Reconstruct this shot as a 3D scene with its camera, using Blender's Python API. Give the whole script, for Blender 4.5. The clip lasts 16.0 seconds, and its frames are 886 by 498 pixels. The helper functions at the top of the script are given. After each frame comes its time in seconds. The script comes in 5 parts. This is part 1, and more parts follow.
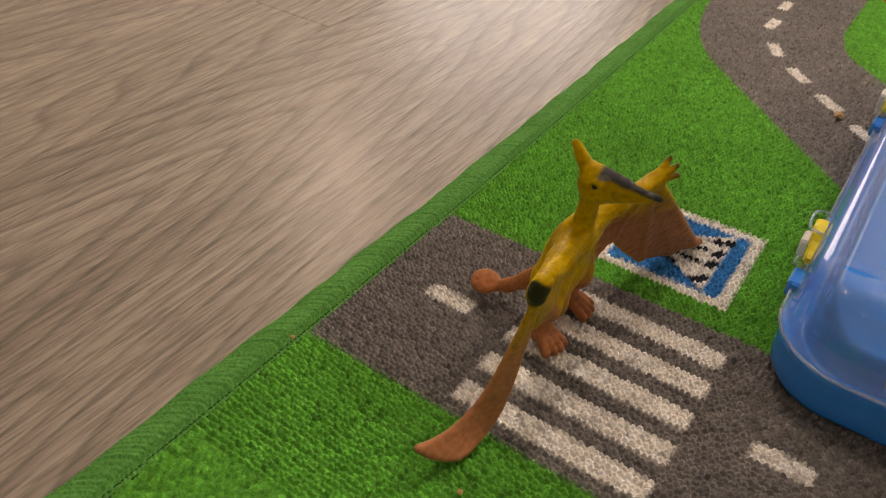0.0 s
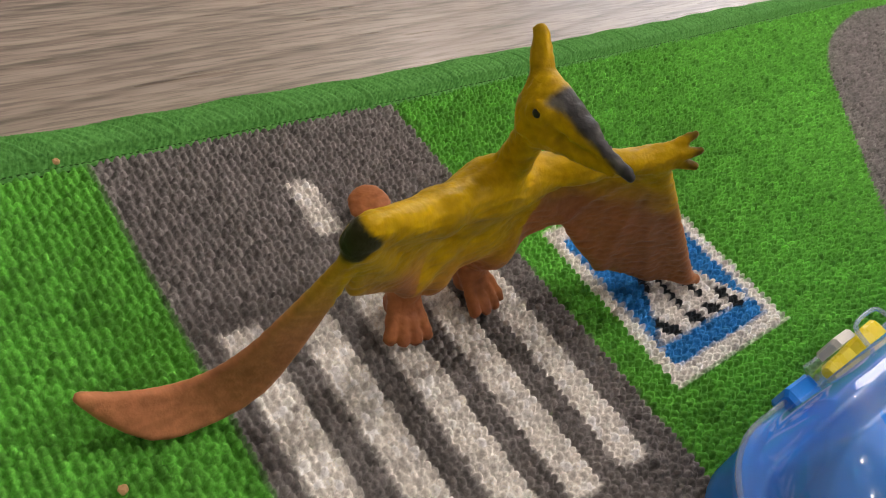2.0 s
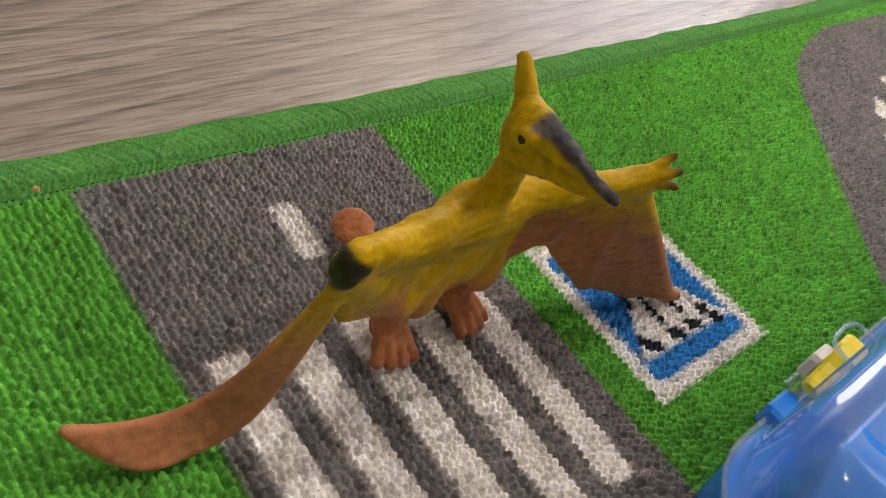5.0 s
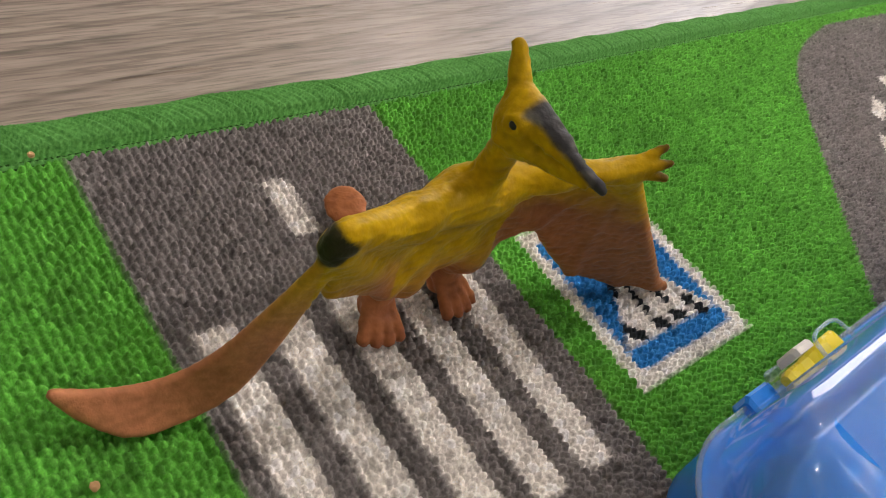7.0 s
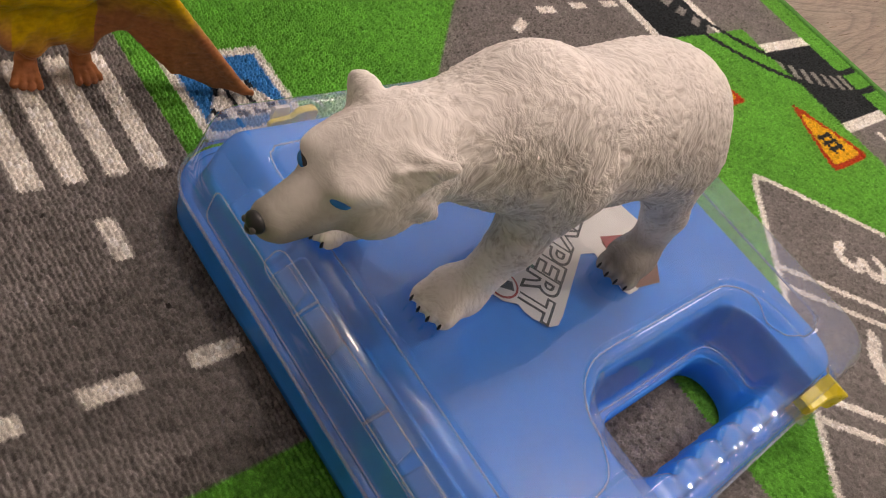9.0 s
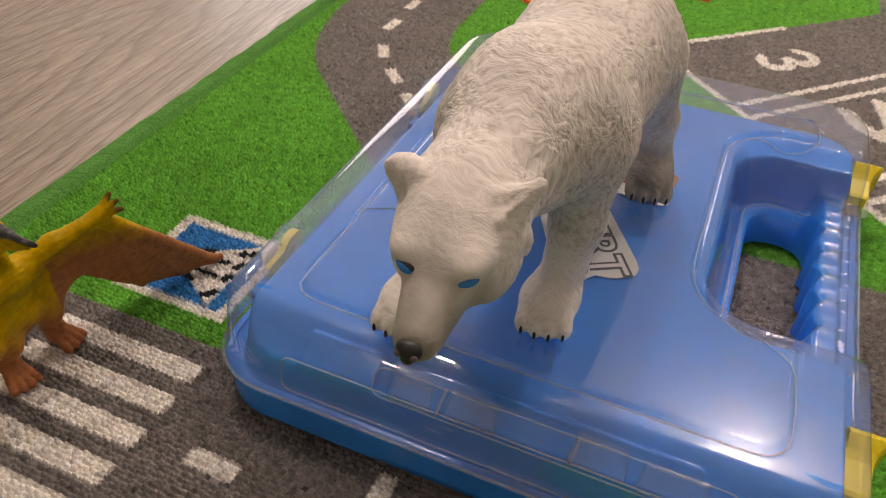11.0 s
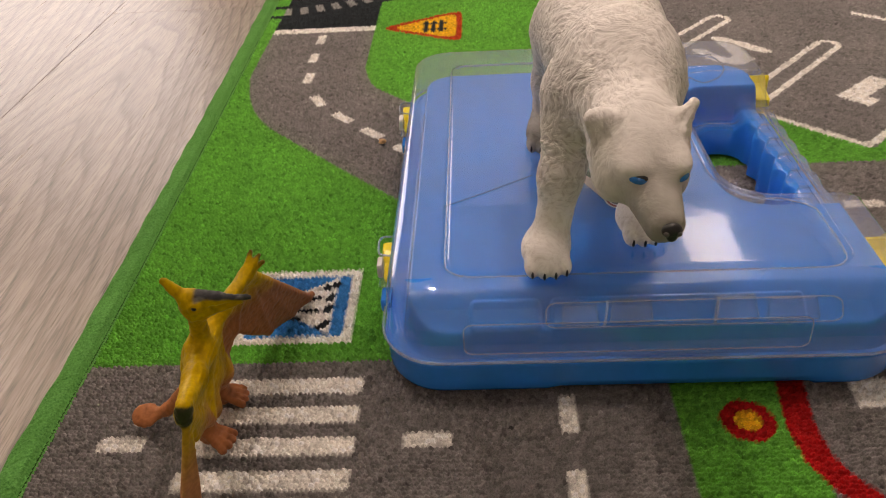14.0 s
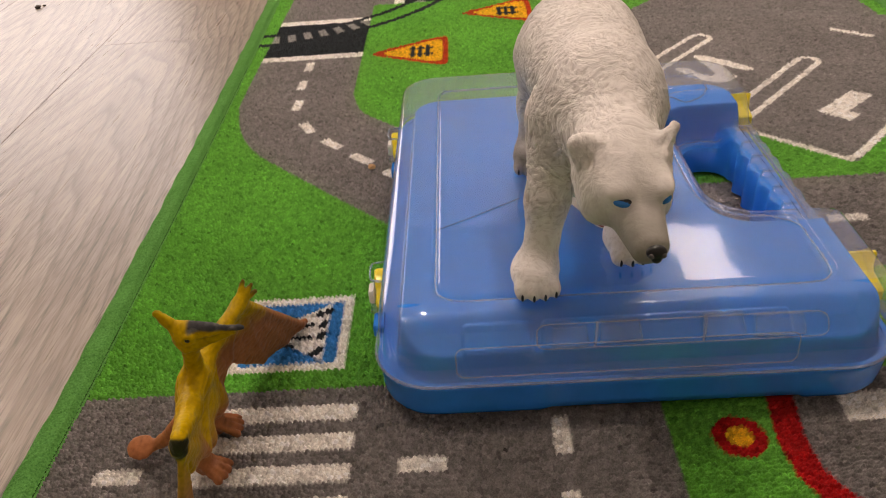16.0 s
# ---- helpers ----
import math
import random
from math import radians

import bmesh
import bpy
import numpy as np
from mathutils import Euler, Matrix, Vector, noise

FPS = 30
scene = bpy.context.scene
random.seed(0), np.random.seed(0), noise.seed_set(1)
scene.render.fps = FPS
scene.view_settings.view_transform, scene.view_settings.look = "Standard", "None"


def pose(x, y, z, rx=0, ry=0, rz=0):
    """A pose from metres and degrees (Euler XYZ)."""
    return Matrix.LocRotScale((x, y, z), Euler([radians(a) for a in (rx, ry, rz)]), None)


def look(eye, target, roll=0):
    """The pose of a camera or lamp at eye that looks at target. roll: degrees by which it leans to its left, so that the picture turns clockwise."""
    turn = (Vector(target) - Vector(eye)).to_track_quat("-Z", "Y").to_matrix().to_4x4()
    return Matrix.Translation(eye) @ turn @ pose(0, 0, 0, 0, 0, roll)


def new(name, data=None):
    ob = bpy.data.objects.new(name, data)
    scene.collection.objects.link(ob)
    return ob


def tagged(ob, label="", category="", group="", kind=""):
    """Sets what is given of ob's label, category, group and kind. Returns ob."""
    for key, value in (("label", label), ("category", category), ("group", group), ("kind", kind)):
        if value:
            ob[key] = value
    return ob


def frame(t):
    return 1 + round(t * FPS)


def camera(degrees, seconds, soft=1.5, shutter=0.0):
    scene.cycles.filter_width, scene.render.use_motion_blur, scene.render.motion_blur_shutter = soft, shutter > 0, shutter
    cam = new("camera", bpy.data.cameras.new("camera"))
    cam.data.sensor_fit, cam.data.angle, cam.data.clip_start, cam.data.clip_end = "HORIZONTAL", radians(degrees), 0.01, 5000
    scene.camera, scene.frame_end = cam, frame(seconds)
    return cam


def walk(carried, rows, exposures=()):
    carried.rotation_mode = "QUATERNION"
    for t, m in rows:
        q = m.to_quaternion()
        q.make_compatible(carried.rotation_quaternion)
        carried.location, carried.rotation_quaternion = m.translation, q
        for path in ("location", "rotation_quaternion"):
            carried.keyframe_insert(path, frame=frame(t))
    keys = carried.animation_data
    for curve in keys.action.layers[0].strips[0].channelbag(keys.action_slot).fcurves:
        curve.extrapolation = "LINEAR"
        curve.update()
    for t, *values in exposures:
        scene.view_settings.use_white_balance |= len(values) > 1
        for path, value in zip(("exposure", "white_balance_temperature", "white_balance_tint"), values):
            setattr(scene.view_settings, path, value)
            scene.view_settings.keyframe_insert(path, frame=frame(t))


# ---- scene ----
cam = camera(59.9, 16.0, soft=1.05, shutter=0.09)
PATH = [
    (0, (0.206, -0.308, 0.251), (-0.649, 0.999, -0.999), 2.8),
    (0.5, (0.203, -0.252, 0.196), (-0.658, 0.993, -1.112), 14.1),
    (1, (0.198, -0.225, 0.187), (-0.676, 0.952, -1.173), 20.9),
    (1.5, (0.203, -0.195, 0.181), (-0.644, 0.952, -1.222), 24.1),
    (2, (0.198, -0.193, 0.18), (-0.632, 0.974, -1.216), 24.9),
    (2.5, (0.195, -0.193, 0.18), (-0.635, 1.0, -1.194), 24.9),
    (3, (0.196, -0.193, 0.18), (-0.628, 1.015, -1.185), 25.1),
    (3.5, (0.195, -0.193, 0.18), (-0.623, 1.024, -1.18), 25.1),
    (4, (0.195, -0.194, 0.181), (-0.624, 1.029, -1.174), 25.1),
    (6.5, (0.195, -0.195, 0.182), (-0.612, 1.025, -1.182), 26.2),
    (7, (0.197, -0.195, 0.184), (-0.581, 1.024, -1.198), 28.3),
    (7.5, (0.275, -0.206, 0.243), (-0.444, 1.03, -1.155), 32.0),
    (8, (0.391, -0.225, 0.315), (-0.266, 1.042, -1.086), 35.6),
    (8.5, (0.42, -0.221, 0.328), (-0.198, 1.071, -1.067), 37.3),
    (9, (0.431, -0.201, 0.307), (-0.237, 1.106, -1.052), 34.2),
    (9.2, (0.431, -0.198, 0.307), (-0.264, 1.11, -1.037), 32.7),
    (11.3, (0.348, -0.236, 0.29), (-0.119, 1.239, -0.977), -1.0),
    (11.5, (0.312, -0.289, 0.3), (-0.07, 1.216, -0.96), -2.3),
    (12, (0.252, -0.37, 0.354), (0.026, 1.226, -0.83), -0.4),
    (12.5, (0.256, -0.345, 0.325), (0.128, 1.285, -0.827), -2.2),
    (13, (0.255, -0.328, 0.311), (0.139, 1.292, -0.856), -3.1),
    (13.5, (0.253, -0.331, 0.311), (0.144, 1.282, -0.866), -3.6),
    (14, (0.25, -0.331, 0.309), (0.145, 1.277, -0.876), -4.0),
    (14.5, (0.25, -0.33, 0.308), (0.155, 1.282, -0.873), -4.4),
    (15, (0.251, -0.331, 0.311), (0.163, 1.289, -0.858), -4.6),
    (15.5, (0.252, -0.332, 0.313), (0.166, 1.298, -0.842), -4.8),
    (16, (0.252, -0.333, 0.314), (0.167, 1.304, -0.831), -5.0),
]
LOOKS = [(0.0, 0.22, 7500, 18), (1.0, 0.34, 6700, 14), (2.5, 0.50, 6350, 15), (7.0, 0.50, 6300, 15), (8.0, 0.36, 6700, 18), (9.0, 0.33, 6950, 22), (11.5, 0.25, 7250, 21), (16.0, 0.27, 7200, 21)]
walk(cam, [(t, look(eye, target, roll)) for t, eye, target, roll in PATH], LOOKS)


# ---------------------------------------------------------------- light
# The camera's white balance is held; one closed room with a window and recessed ceiling lamps, two of them added fill.
CEILING = 2.4
ROOM = (-3.2, 2.1, -2.4, 3.6)          # x0, x1, y0, y1


def area_lamp(name, m, sx, sy, watts, colour):
    lamp = bpy.data.lights.new(name, "AREA")
    lamp.shape, lamp.size, lamp.size_y = "RECTANGLE", sx, sy
    lamp.energy, lamp.color = watts, colour
    ob = new(name, lamp)
    ob.matrix_world = m
    return ob


sky = bpy.data.worlds.new("sky")
scene.world = sky
sky.use_nodes = True
_st = sky.node_tree.nodes.new("ShaderNodeTexSky")
_st.sky_type, _st.sun_disc = "NISHITA", False
_st.sun_elevation, _st.sun_rotation = radians(35), radians(140)
sky.node_tree.links.new(_st.outputs[0], sky.node_tree.nodes["Background"].inputs[0])
sky.node_tree.nodes["Background"].inputs[1].default_value = 0.1

WINDOW = (-2.9, -1.2, 0.5, 2.1)        # x0, x1, z0, z1 in the far wall
area_lamp("window_light", look(((WINDOW[0] + WINDOW[1]) / 2, ROOM[3] + 0.02, (WINDOW[2] + WINDOW[3]) / 2),
                               ((WINDOW[0] + WINDOW[1]) / 2, 0, (WINDOW[2] + WINDOW[3]) / 2)),
          WINDOW[1] - WINDOW[0] - 0.1, WINDOW[3] - WINDOW[2] - 0.1, 24, (1.0, 0.95, 0.9))
# The second and fourth lamps are unseen fill, added to brighten the room.
LAMPS = [(0.83, 1.8, 205), (-2.3, 2.4, 75), (-0.25, 0.55, 108), (-0.6, -1.8, 4)]   # x, y, watts


# ---------------------------------------------------------------- materials
def material(name, colour, rough=0.5, metal=0.0, spec=0.5):
    m = bpy.data.materials.new(name)
    m.use_nodes = True
    b = m.node_tree.nodes["Principled BSDF"]
    b.inputs["Base Color"].default_value = (*colour, 1)
    b.inputs["Roughness"].default_value = rough
    b.inputs["Metallic"].default_value = metal
    b.inputs["Specular IOR Level"].default_value = spec
    return m


def node(m, kind, **inputs):
    n = m.node_tree.nodes.new(kind)
    for key, value in inputs.items():
        n.inputs[key.replace("_", " ")].default_value = value
    return n


def link(m, a, b):
    m.node_tree.links.new(a, b)


def bsdf(m):
    return m.node_tree.nodes["Principled BSDF"]


def coords(m, scale=(1, 1, 1)):
    tc = node(m, "ShaderNodeTexCoord")
    mp = node(m, "ShaderNodeMapping")
    mp.inputs["Scale"].default_value = scale
    link(m, tc.outputs["Object"], mp.inputs[0])
    return mp.outputs[0]


def noise_tex(m, vec, scale, detail=3.0, rough=0.5):
    n = node(m, "ShaderNodeTexNoise", Scale=scale, Detail=detail, Roughness=rough)
    link(m, vec, n.inputs["Vector"])
    return n.outputs["Fac"]


def ramp(m, fac, *stops):
    r = node(m, "ShaderNodeValToRGB")
    els = r.color_ramp.elements
    while len(els) < len(stops):
        els.new(0.5)
    for e, (p, c) in zip(els, stops):
        e.position, e.color = p, (*c, 1)
    link(m, fac, r.inputs[0])
    return r.outputs[0]


def multiply(m, a, b, fac=1.0):
    x = node(m, "ShaderNodeMix")
    x.data_type, x.blend_type = "RGBA", "MULTIPLY"
    x.inputs[0].default_value = fac
    link(m, a, x.inputs[6])
    link(m, b, x.inputs[7])
    return x.outputs[2]


def bump(m, height, strength, distance):
    n = node(m, "ShaderNodeBump", Strength=strength, Distance=distance)
    link(m, height, n.inputs["Height"])
    link(m, n.outputs[0], bsdf(m).inputs["Normal"])
    return n


def dyed(name, rough, scale, low=0.75, high=1.2, bump_scale=1500, bump_size=0.0004, strength=0.6, stretch=(1, 1, 1), spec=0.3):
    """A surface that takes its colour from the dye of the mesh, with grain and larger blotches."""
    m = material(name, (0.5, 0.5, 0.5), rough, 0.0, spec)
    at = node(m, "ShaderNodeAttribute")
    at.attribute_name = "dye"
    v = coords(m, stretch)
    fine = ramp(m, noise_tex(m, v, scale), (0.3, (low,) * 3), (0.7, (high,) * 3))
    wide = ramp(m, noise_tex(m, coords(m), 14, 4), (0.3, (0.86,) * 3), (0.7, (1.08,) * 3))
    link(m, multiply(m, multiply(m, at.outputs["Color"], fine), wide), bsdf(m).inputs["Base Color"])
    bump(m, noise_tex(m, v, bump_scale, 2), strength, bump_size)
    return m


PILE = dyed("rug_pile", 0.95, 1100, 0.7, 1.25, 2600, 0.0006, 0.5, spec=0.1)


def combed_fur():
    """Painted fur: fine strands that follow the lay of the coat, grey wash between them."""
    m = material("painted_vinyl_fur", (0.6, 0.6, 0.6), 0.62, 0.0, 0.25)
    at, lay, coat = node(m, "ShaderNodeAttribute"), node(m, "ShaderNodeAttribute"), node(m, "ShaderNodeAttribute")
    at.attribute_name, lay.attribute_name, coat.attribute_name = "dye", "lay", "coat"
    strand = noise_tex(m, lay.outputs["Vector"], 1.0, 2.5, 0.55)
    wash = ramp(m, strand, (0.34, (0.72, 0.69, 0.66)), (0.50, (1.0,) * 3), (0.7, (1.07,) * 3))
    wide = ramp(m, noise_tex(m, coords(m), 40, 4), (0.3, (0.90,) * 3), (0.7, (1.06,) * 3))
    mix = node(m, "ShaderNodeMix")
    mix.data_type = "RGBA"
    link(m, coat.outputs["Fac"], mix.inputs["Factor"])
    mix.inputs[6].default_value = (1, 1, 1, 1)
    link(m, wash, mix.inputs[7])
    link(m, multiply(m, multiply(m, at.outputs["Color"], mix.outputs[2]), wide), bsdf(m).inputs["Base Color"])
    b = node(m, "ShaderNodeBump", Distance=0.0011)
    link(m, coat.outputs["Fac"], b.inputs["Strength"])
    link(m, strand, b.inputs["Height"])
    link(m, b.outputs[0], bsdf(m).inputs["Normal"])
    return m


FUR = combed_fur()
HIDE = dyed("painted_rubber", 0.40, 420, 0.88, 1.10, 1100, 0.0004, 0.40, (1, 1, 1), 0.12)
BACKING = material("rug_backing", (0.02, 0.07, 0.012), 0.95, 0, 0.1)
bump(BACKING, noise_tex(BACKING, coords(BACKING), 900, 2), 0.4, 0.0005)
BINDING = material("green_binding_yarn", (0.06, 0.27, 0.03), 0.75, 0, 0.25)
_c = ramp(BINDING, noise_tex(BINDING, coords(BINDING, (1, 1, 1)), 900), (0.3, (0.045, 0.19, 0.030)), (0.7, (0.130, 0.40, 0.085)))
link(BINDING, _c, bsdf(BINDING).inputs["Base Color"])


def plastic(name, colour, rough, grain=0.06):
    m = material(name, colour, rough)
    f = noise_tex(m, coords(m), 60, 4)
    c = ramp(m, f, (0.3, tuple(x * 0.93 for x in colour)), (0.7, tuple(min(1, x * 1.05) for x in colour)))
    link(m, c, bsdf(m).inputs["Base Color"])
    r = ramp(m, noise_tex(m, coords(m), 220, 3), (0.35, (rough - grain,) * 3), (0.7, (rough + grain,) * 3))
    link(m, r, bsdf(m).inputs["Roughness"])
    bump(m, noise_tex(m, coords(m), 25, 2), 0.03, 0.002)
    return m


BLUE = plastic("blue_plastic", (0.018, 0.25, 0.87), 0.17)
YELLOW = plastic("yellow_plastic", (0.90, 0.74, 0.03), 0.3)
WHITE_PLASTIC = plastic("white_plastic", (0.8, 0.78, 0.74), 0.35)
EYE_BLUE = material("blue_eye_paint", (0.02, 0.20, 0.60), 0.25)
NOSTRIL = plastic("worn_grey_paint", (0.11, 0.10, 0.10), 0.4)
BLACK = plastic("black_paint", (0.012, 0.012, 0.014), 0.35)
PAPER = material("white_sticker_paper", (0.78, 0.78, 0.76), 0.35)
INK = material("dark_printed_ink", (0.02, 0.035, 0.04), 0.4)
RED_INK = material("red_printed_ink", (0.35, 0.02, 0.02), 0.4)
GREEN_INK = material("green_printed_ink", (0.03, 0.16, 0.12), 0.4)
BROWN_INK = material("brown_printed_ink", (0.16, 0.06, 0.03), 0.4)
CRUMB = plastic("crumb", (0.5, 0.3, 0.14), 0.8)
DARK_SPECK = plastic("dark_speck", (0.05, 0.035, 0.025), 0.8)


def clear_plastic(name, tint, rough, face_on=0.10):
    m = bpy.data.materials.new(name)
    m.use_nodes = True
    nt = m.node_tree
    nt.nodes.remove(nt.nodes["Principled BSDF"])
    see = node(m, "ShaderNodeBsdfTransparent")
    see.inputs[0].default_value = (*tint, 1)
    gloss = node(m, "ShaderNodeBsdfGlossy", Roughness=rough)
    weight = node(m, "ShaderNodeLayerWeight", Blend=0.5)
    power = node(m, "ShaderNodeMath")
    power.operation = "POWER"
    power.inputs[1].default_value = 3.0
    link(m, weight.outputs["Facing"], power.inputs[0])
    fres = node(m, "ShaderNodeMath")
    fres.operation = "MULTIPLY_ADD"
    fres.inputs[1].default_value, fres.inputs[2].default_value = 0.80 - face_on, face_on
    link(m, power.outputs[0], fres.inputs[0])
    b = node(m, "ShaderNodeBump", Strength=0.05, Distance=0.002)
    link(m, noise_tex(m, coords(m), 38, 2), b.inputs["Height"])
    link(m, b.outputs[0], gloss.inputs["Normal"])
    mix = node(m, "ShaderNodeMixShader")
    link(m, fres.outputs[0], mix.inputs[0])
    link(m, see.outputs[0], mix.inputs[1])
    link(m, gloss.outputs[0], mix.inputs[2])
    link(m, mix.outputs[0], nt.nodes["Material Output"].inputs[0])
    return m


CLEAR_EDGE = clear_plastic("clear_plastic_edge", (0.93, 0.96, 1.0), 0.08, 0.06)
_out = CLEAR_EDGE.node_tree.nodes["Material Output"].inputs[0]
_haze = node(CLEAR_EDGE, "ShaderNodeBsdfDiffuse", Color=(0.55, 0.74, 1.0, 1))
_mix = node(CLEAR_EDGE, "ShaderNodeMixShader", Fac=0.26)          # bluish white painted into the folds in place of their bright highlights
link(CLEAR_EDGE, _out.links[0].from_socket, _mix.inputs[1])
link(CLEAR_EDGE, _haze.outputs[0], _mix.inputs[2])
link(CLEAR_EDGE, _mix.outputs[0], _out)
CLEAR = clear_plastic("clear_plastic", (0.97, 0.98, 0.99), 0.05, 0.108)
_out = CLEAR.node_tree.nodes["Material Output"].inputs[0]
_haze = node(CLEAR, "ShaderNodeBsdfDiffuse", Color=(0.75, 0.84, 1.0, 1))
_mix = node(CLEAR, "ShaderNodeMixShader", Fac=0.035)             # slightly cloudy, a little pale blue mixed in
link(CLEAR, _out.links[0].from_socket, _mix.inputs[1])
link(CLEAR, _haze.outputs[0], _mix.inputs[2])
link(CLEAR, _mix.outputs[0], _out)

WALL_PAINT = material("beige_wall_paint", (0.50, 0.485, 0.46), 0.8)
bump(WALL_PAINT, noise_tex(WALL_PAINT, coords(WALL_PAINT), 180, 3), 0.15, 0.001)
CEILING_PAINT = material("white_ceiling_paint", (0.85, 0.845, 0.83), 0.9)
bump(CEILING_PAINT, noise_tex(CEILING_PAINT, coords(CEILING_PAINT), 120, 3), 0.2, 0.001)
TRIM_PAINT = material("white_trim_paint", (0.8, 0.8, 0.78), 0.4)
bump(TRIM_PAINT, noise_tex(TRIM_PAINT, coords(TRIM_PAINT), 80, 3), 0.1, 0.0005)
LAMP_GLOW = material("lamp_glow", (1, 1, 1), 0.5)
bsdf(LAMP_GLOW).inputs["Emission Color"].default_value = (1.0, 0.88, 0.74, 1)
bsdf(LAMP_GLOW).inputs["Emission Strength"].default_value = 25
PANEL_GLOW = material("panel_glow", (1, 1, 1), 0.5)
bsdf(PANEL_GLOW).inputs["Emission Color"].default_value = (1.0, 0.92, 0.84, 1)
bsdf(PANEL_GLOW).inputs["Emission Strength"].default_value = 2.9
GLASS = clear_plastic("window_glass", (0.97, 0.98, 0.98), 0.0)


def laminate():
    """Grey-beige oak print: long grain with cathedral rings, different on each plank."""
    m = material("oak_laminate", (0.3, 0.24, 0.19), 0.33)
    info = node(m, "ShaderNodeObjectInfo")
    tc = node(m, "ShaderNodeTexCoord")
    add = node(m, "ShaderNodeVectorMath")
    add.operation = "MULTIPLY_ADD"
    link(m, info.outputs["Random"], add.inputs[0])
    add.inputs[1].default_value = (3.1, 7.7, 0.0)
    link(m, tc.outputs["Object"], add.inputs[2])
    mp = node(m, "ShaderNodeMapping")
    mp.inputs["Scale"].default_value = (1, 0.16, 1)
    link(m, add.outputs[0], mp.inputs[0])
    warp = node(m, "ShaderNodeTexNoise", Scale=7.0, Detail=2.0)
    link(m, mp.outputs[0], warp.inputs["Vector"])
    # nested flame figure down the middle of each plank
    def calc(op, a, b=None, c=None):
        n = node(m, "ShaderNodeMath")
        n.operation = op
        for k, v in enumerate((a, b, c)):
            if v is None:
                continue
            if isinstance(v, (int, float)):
                n.inputs[k].default_value = v
            else:
                link(m, v, n.inputs[k])
        return n.outputs[0]
    xyz = node(m, "ShaderNodeSeparateXYZ")
    link(m, tc.outputs["Object"], xyz.inputs[0])
    heart = calc("MULTIPLY_ADD", info.outputs["Random"], 0.05, 0.072)
    off = calc("SUBTRACT", xyz.outputs[0], heart)
    arm = calc("SQRT", calc("MULTIPLY_ADD", off, off, 0.00008))
    along = calc("MULTIPLY_ADD", arm, 6.0, xyz.outputs[1])
    along = calc("MULTIPLY_ADD", info.outputs["Random"], 9.0, along)
    rings = node(m, "ShaderNodeMath")
    rings.operation = "MULTIPLY_ADD"
    rings.inputs[1].default_value = 12.5
    link(m, along, rings.inputs[0])
    link(m, calc("MULTIPLY", warp.outputs["Fac"], 9.0), rings.inputs[2])
    fr = node(m, "ShaderNodeMath")
    fr.operation = "FRACT"
    link(m, rings.outputs[0], fr.inputs[0])
    ring = ramp(m, fr.outputs[0], (0.0, (0.64,) * 3), (0.14, (0.87,) * 3), (0.40, (1.05,) * 3), (0.88, (1.07,) * 3), (1.0, (0.64,) * 3))
    mp2 = node(m, "ShaderNodeMapping")
    mp2.inputs["Scale"].default_value = (1, 0.045, 1)
    link(m, add.outputs[0], mp2.inputs[0])
    streak = noise_tex(m, mp2.outputs[0], 260, 4, 0.65)
    st = ramp(m, streak, (0.34, (0.80,) * 3), (0.5, (1.0,) * 3), (0.66, (1.08,) * 3))
    mp3 = node(m, "ShaderNodeMapping")
    mp3.inputs["Scale"].default_value = (1, 0.12, 1)
    link(m, add.outputs[0], mp3.inputs[0])
    broad = ramp(m, noise_tex(m, mp3.outputs[0], 18, 3), (0.3, (0.255, 0.210, 0.172)), (0.7, (0.34, 0.285, 0.24)))
    tone = ramp(m, info.outputs["Random"], (0.0, (0.93,) * 3), (1.0, (1.05,) * 3))
    mp4 = node(m, "ShaderNodeMapping")
    mp4.inputs["Scale"].default_value = (1, 0.05, 1)
    link(m, add.outputs[0], mp4.inputs[0])
    fine = ramp(m, noise_tex(m, mp4.outputs[0], 880, 3, 0.6), (0.37, (0.60,) * 3), (0.52, (1.0,) * 3), (0.66, (1.16,) * 3))
    st = multiply(m, st, fine)
    link(m, multiply(m, multiply(m, multiply(m, broad, ring), st), tone), bsdf(m).inputs["Base Color"])
    rr = ramp(m, streak, (0.3, (0.38,) * 3), (0.7, (0.26,) * 3))
    link(m, rr, bsdf(m).inputs["Roughness"])
    bump(m, streak, 0.16, 0.0003)
    return m


OAK = laminate()
SEAM = material("dark_seam", (0.11, 0.085, 0.07), 0.8)


# ---------------------------------------------------------------- mesh helpers
def link_mesh(name, mesh, mats, parent=None, label=""):
    for mt in mats if isinstance(mats, (list, tuple)) else [mats]:
        mesh.materials.append(mt)
    ob = new(name, mesh)
    if parent is not None:
        ob.parent = parent
    if label:
        ob["label"] = label
    return ob


def part(name, bm, mats, parent=None, label="", smooth=False):
    mesh = bpy.data.meshes.new(name)
    bm.to_mesh(mesh)
    bm.free()
    if smooth:
        mesh.polygons.foreach_set("use_smooth", [True] * len(mesh.polygons))
    return link_mesh(name, mesh, mats, parent, label)


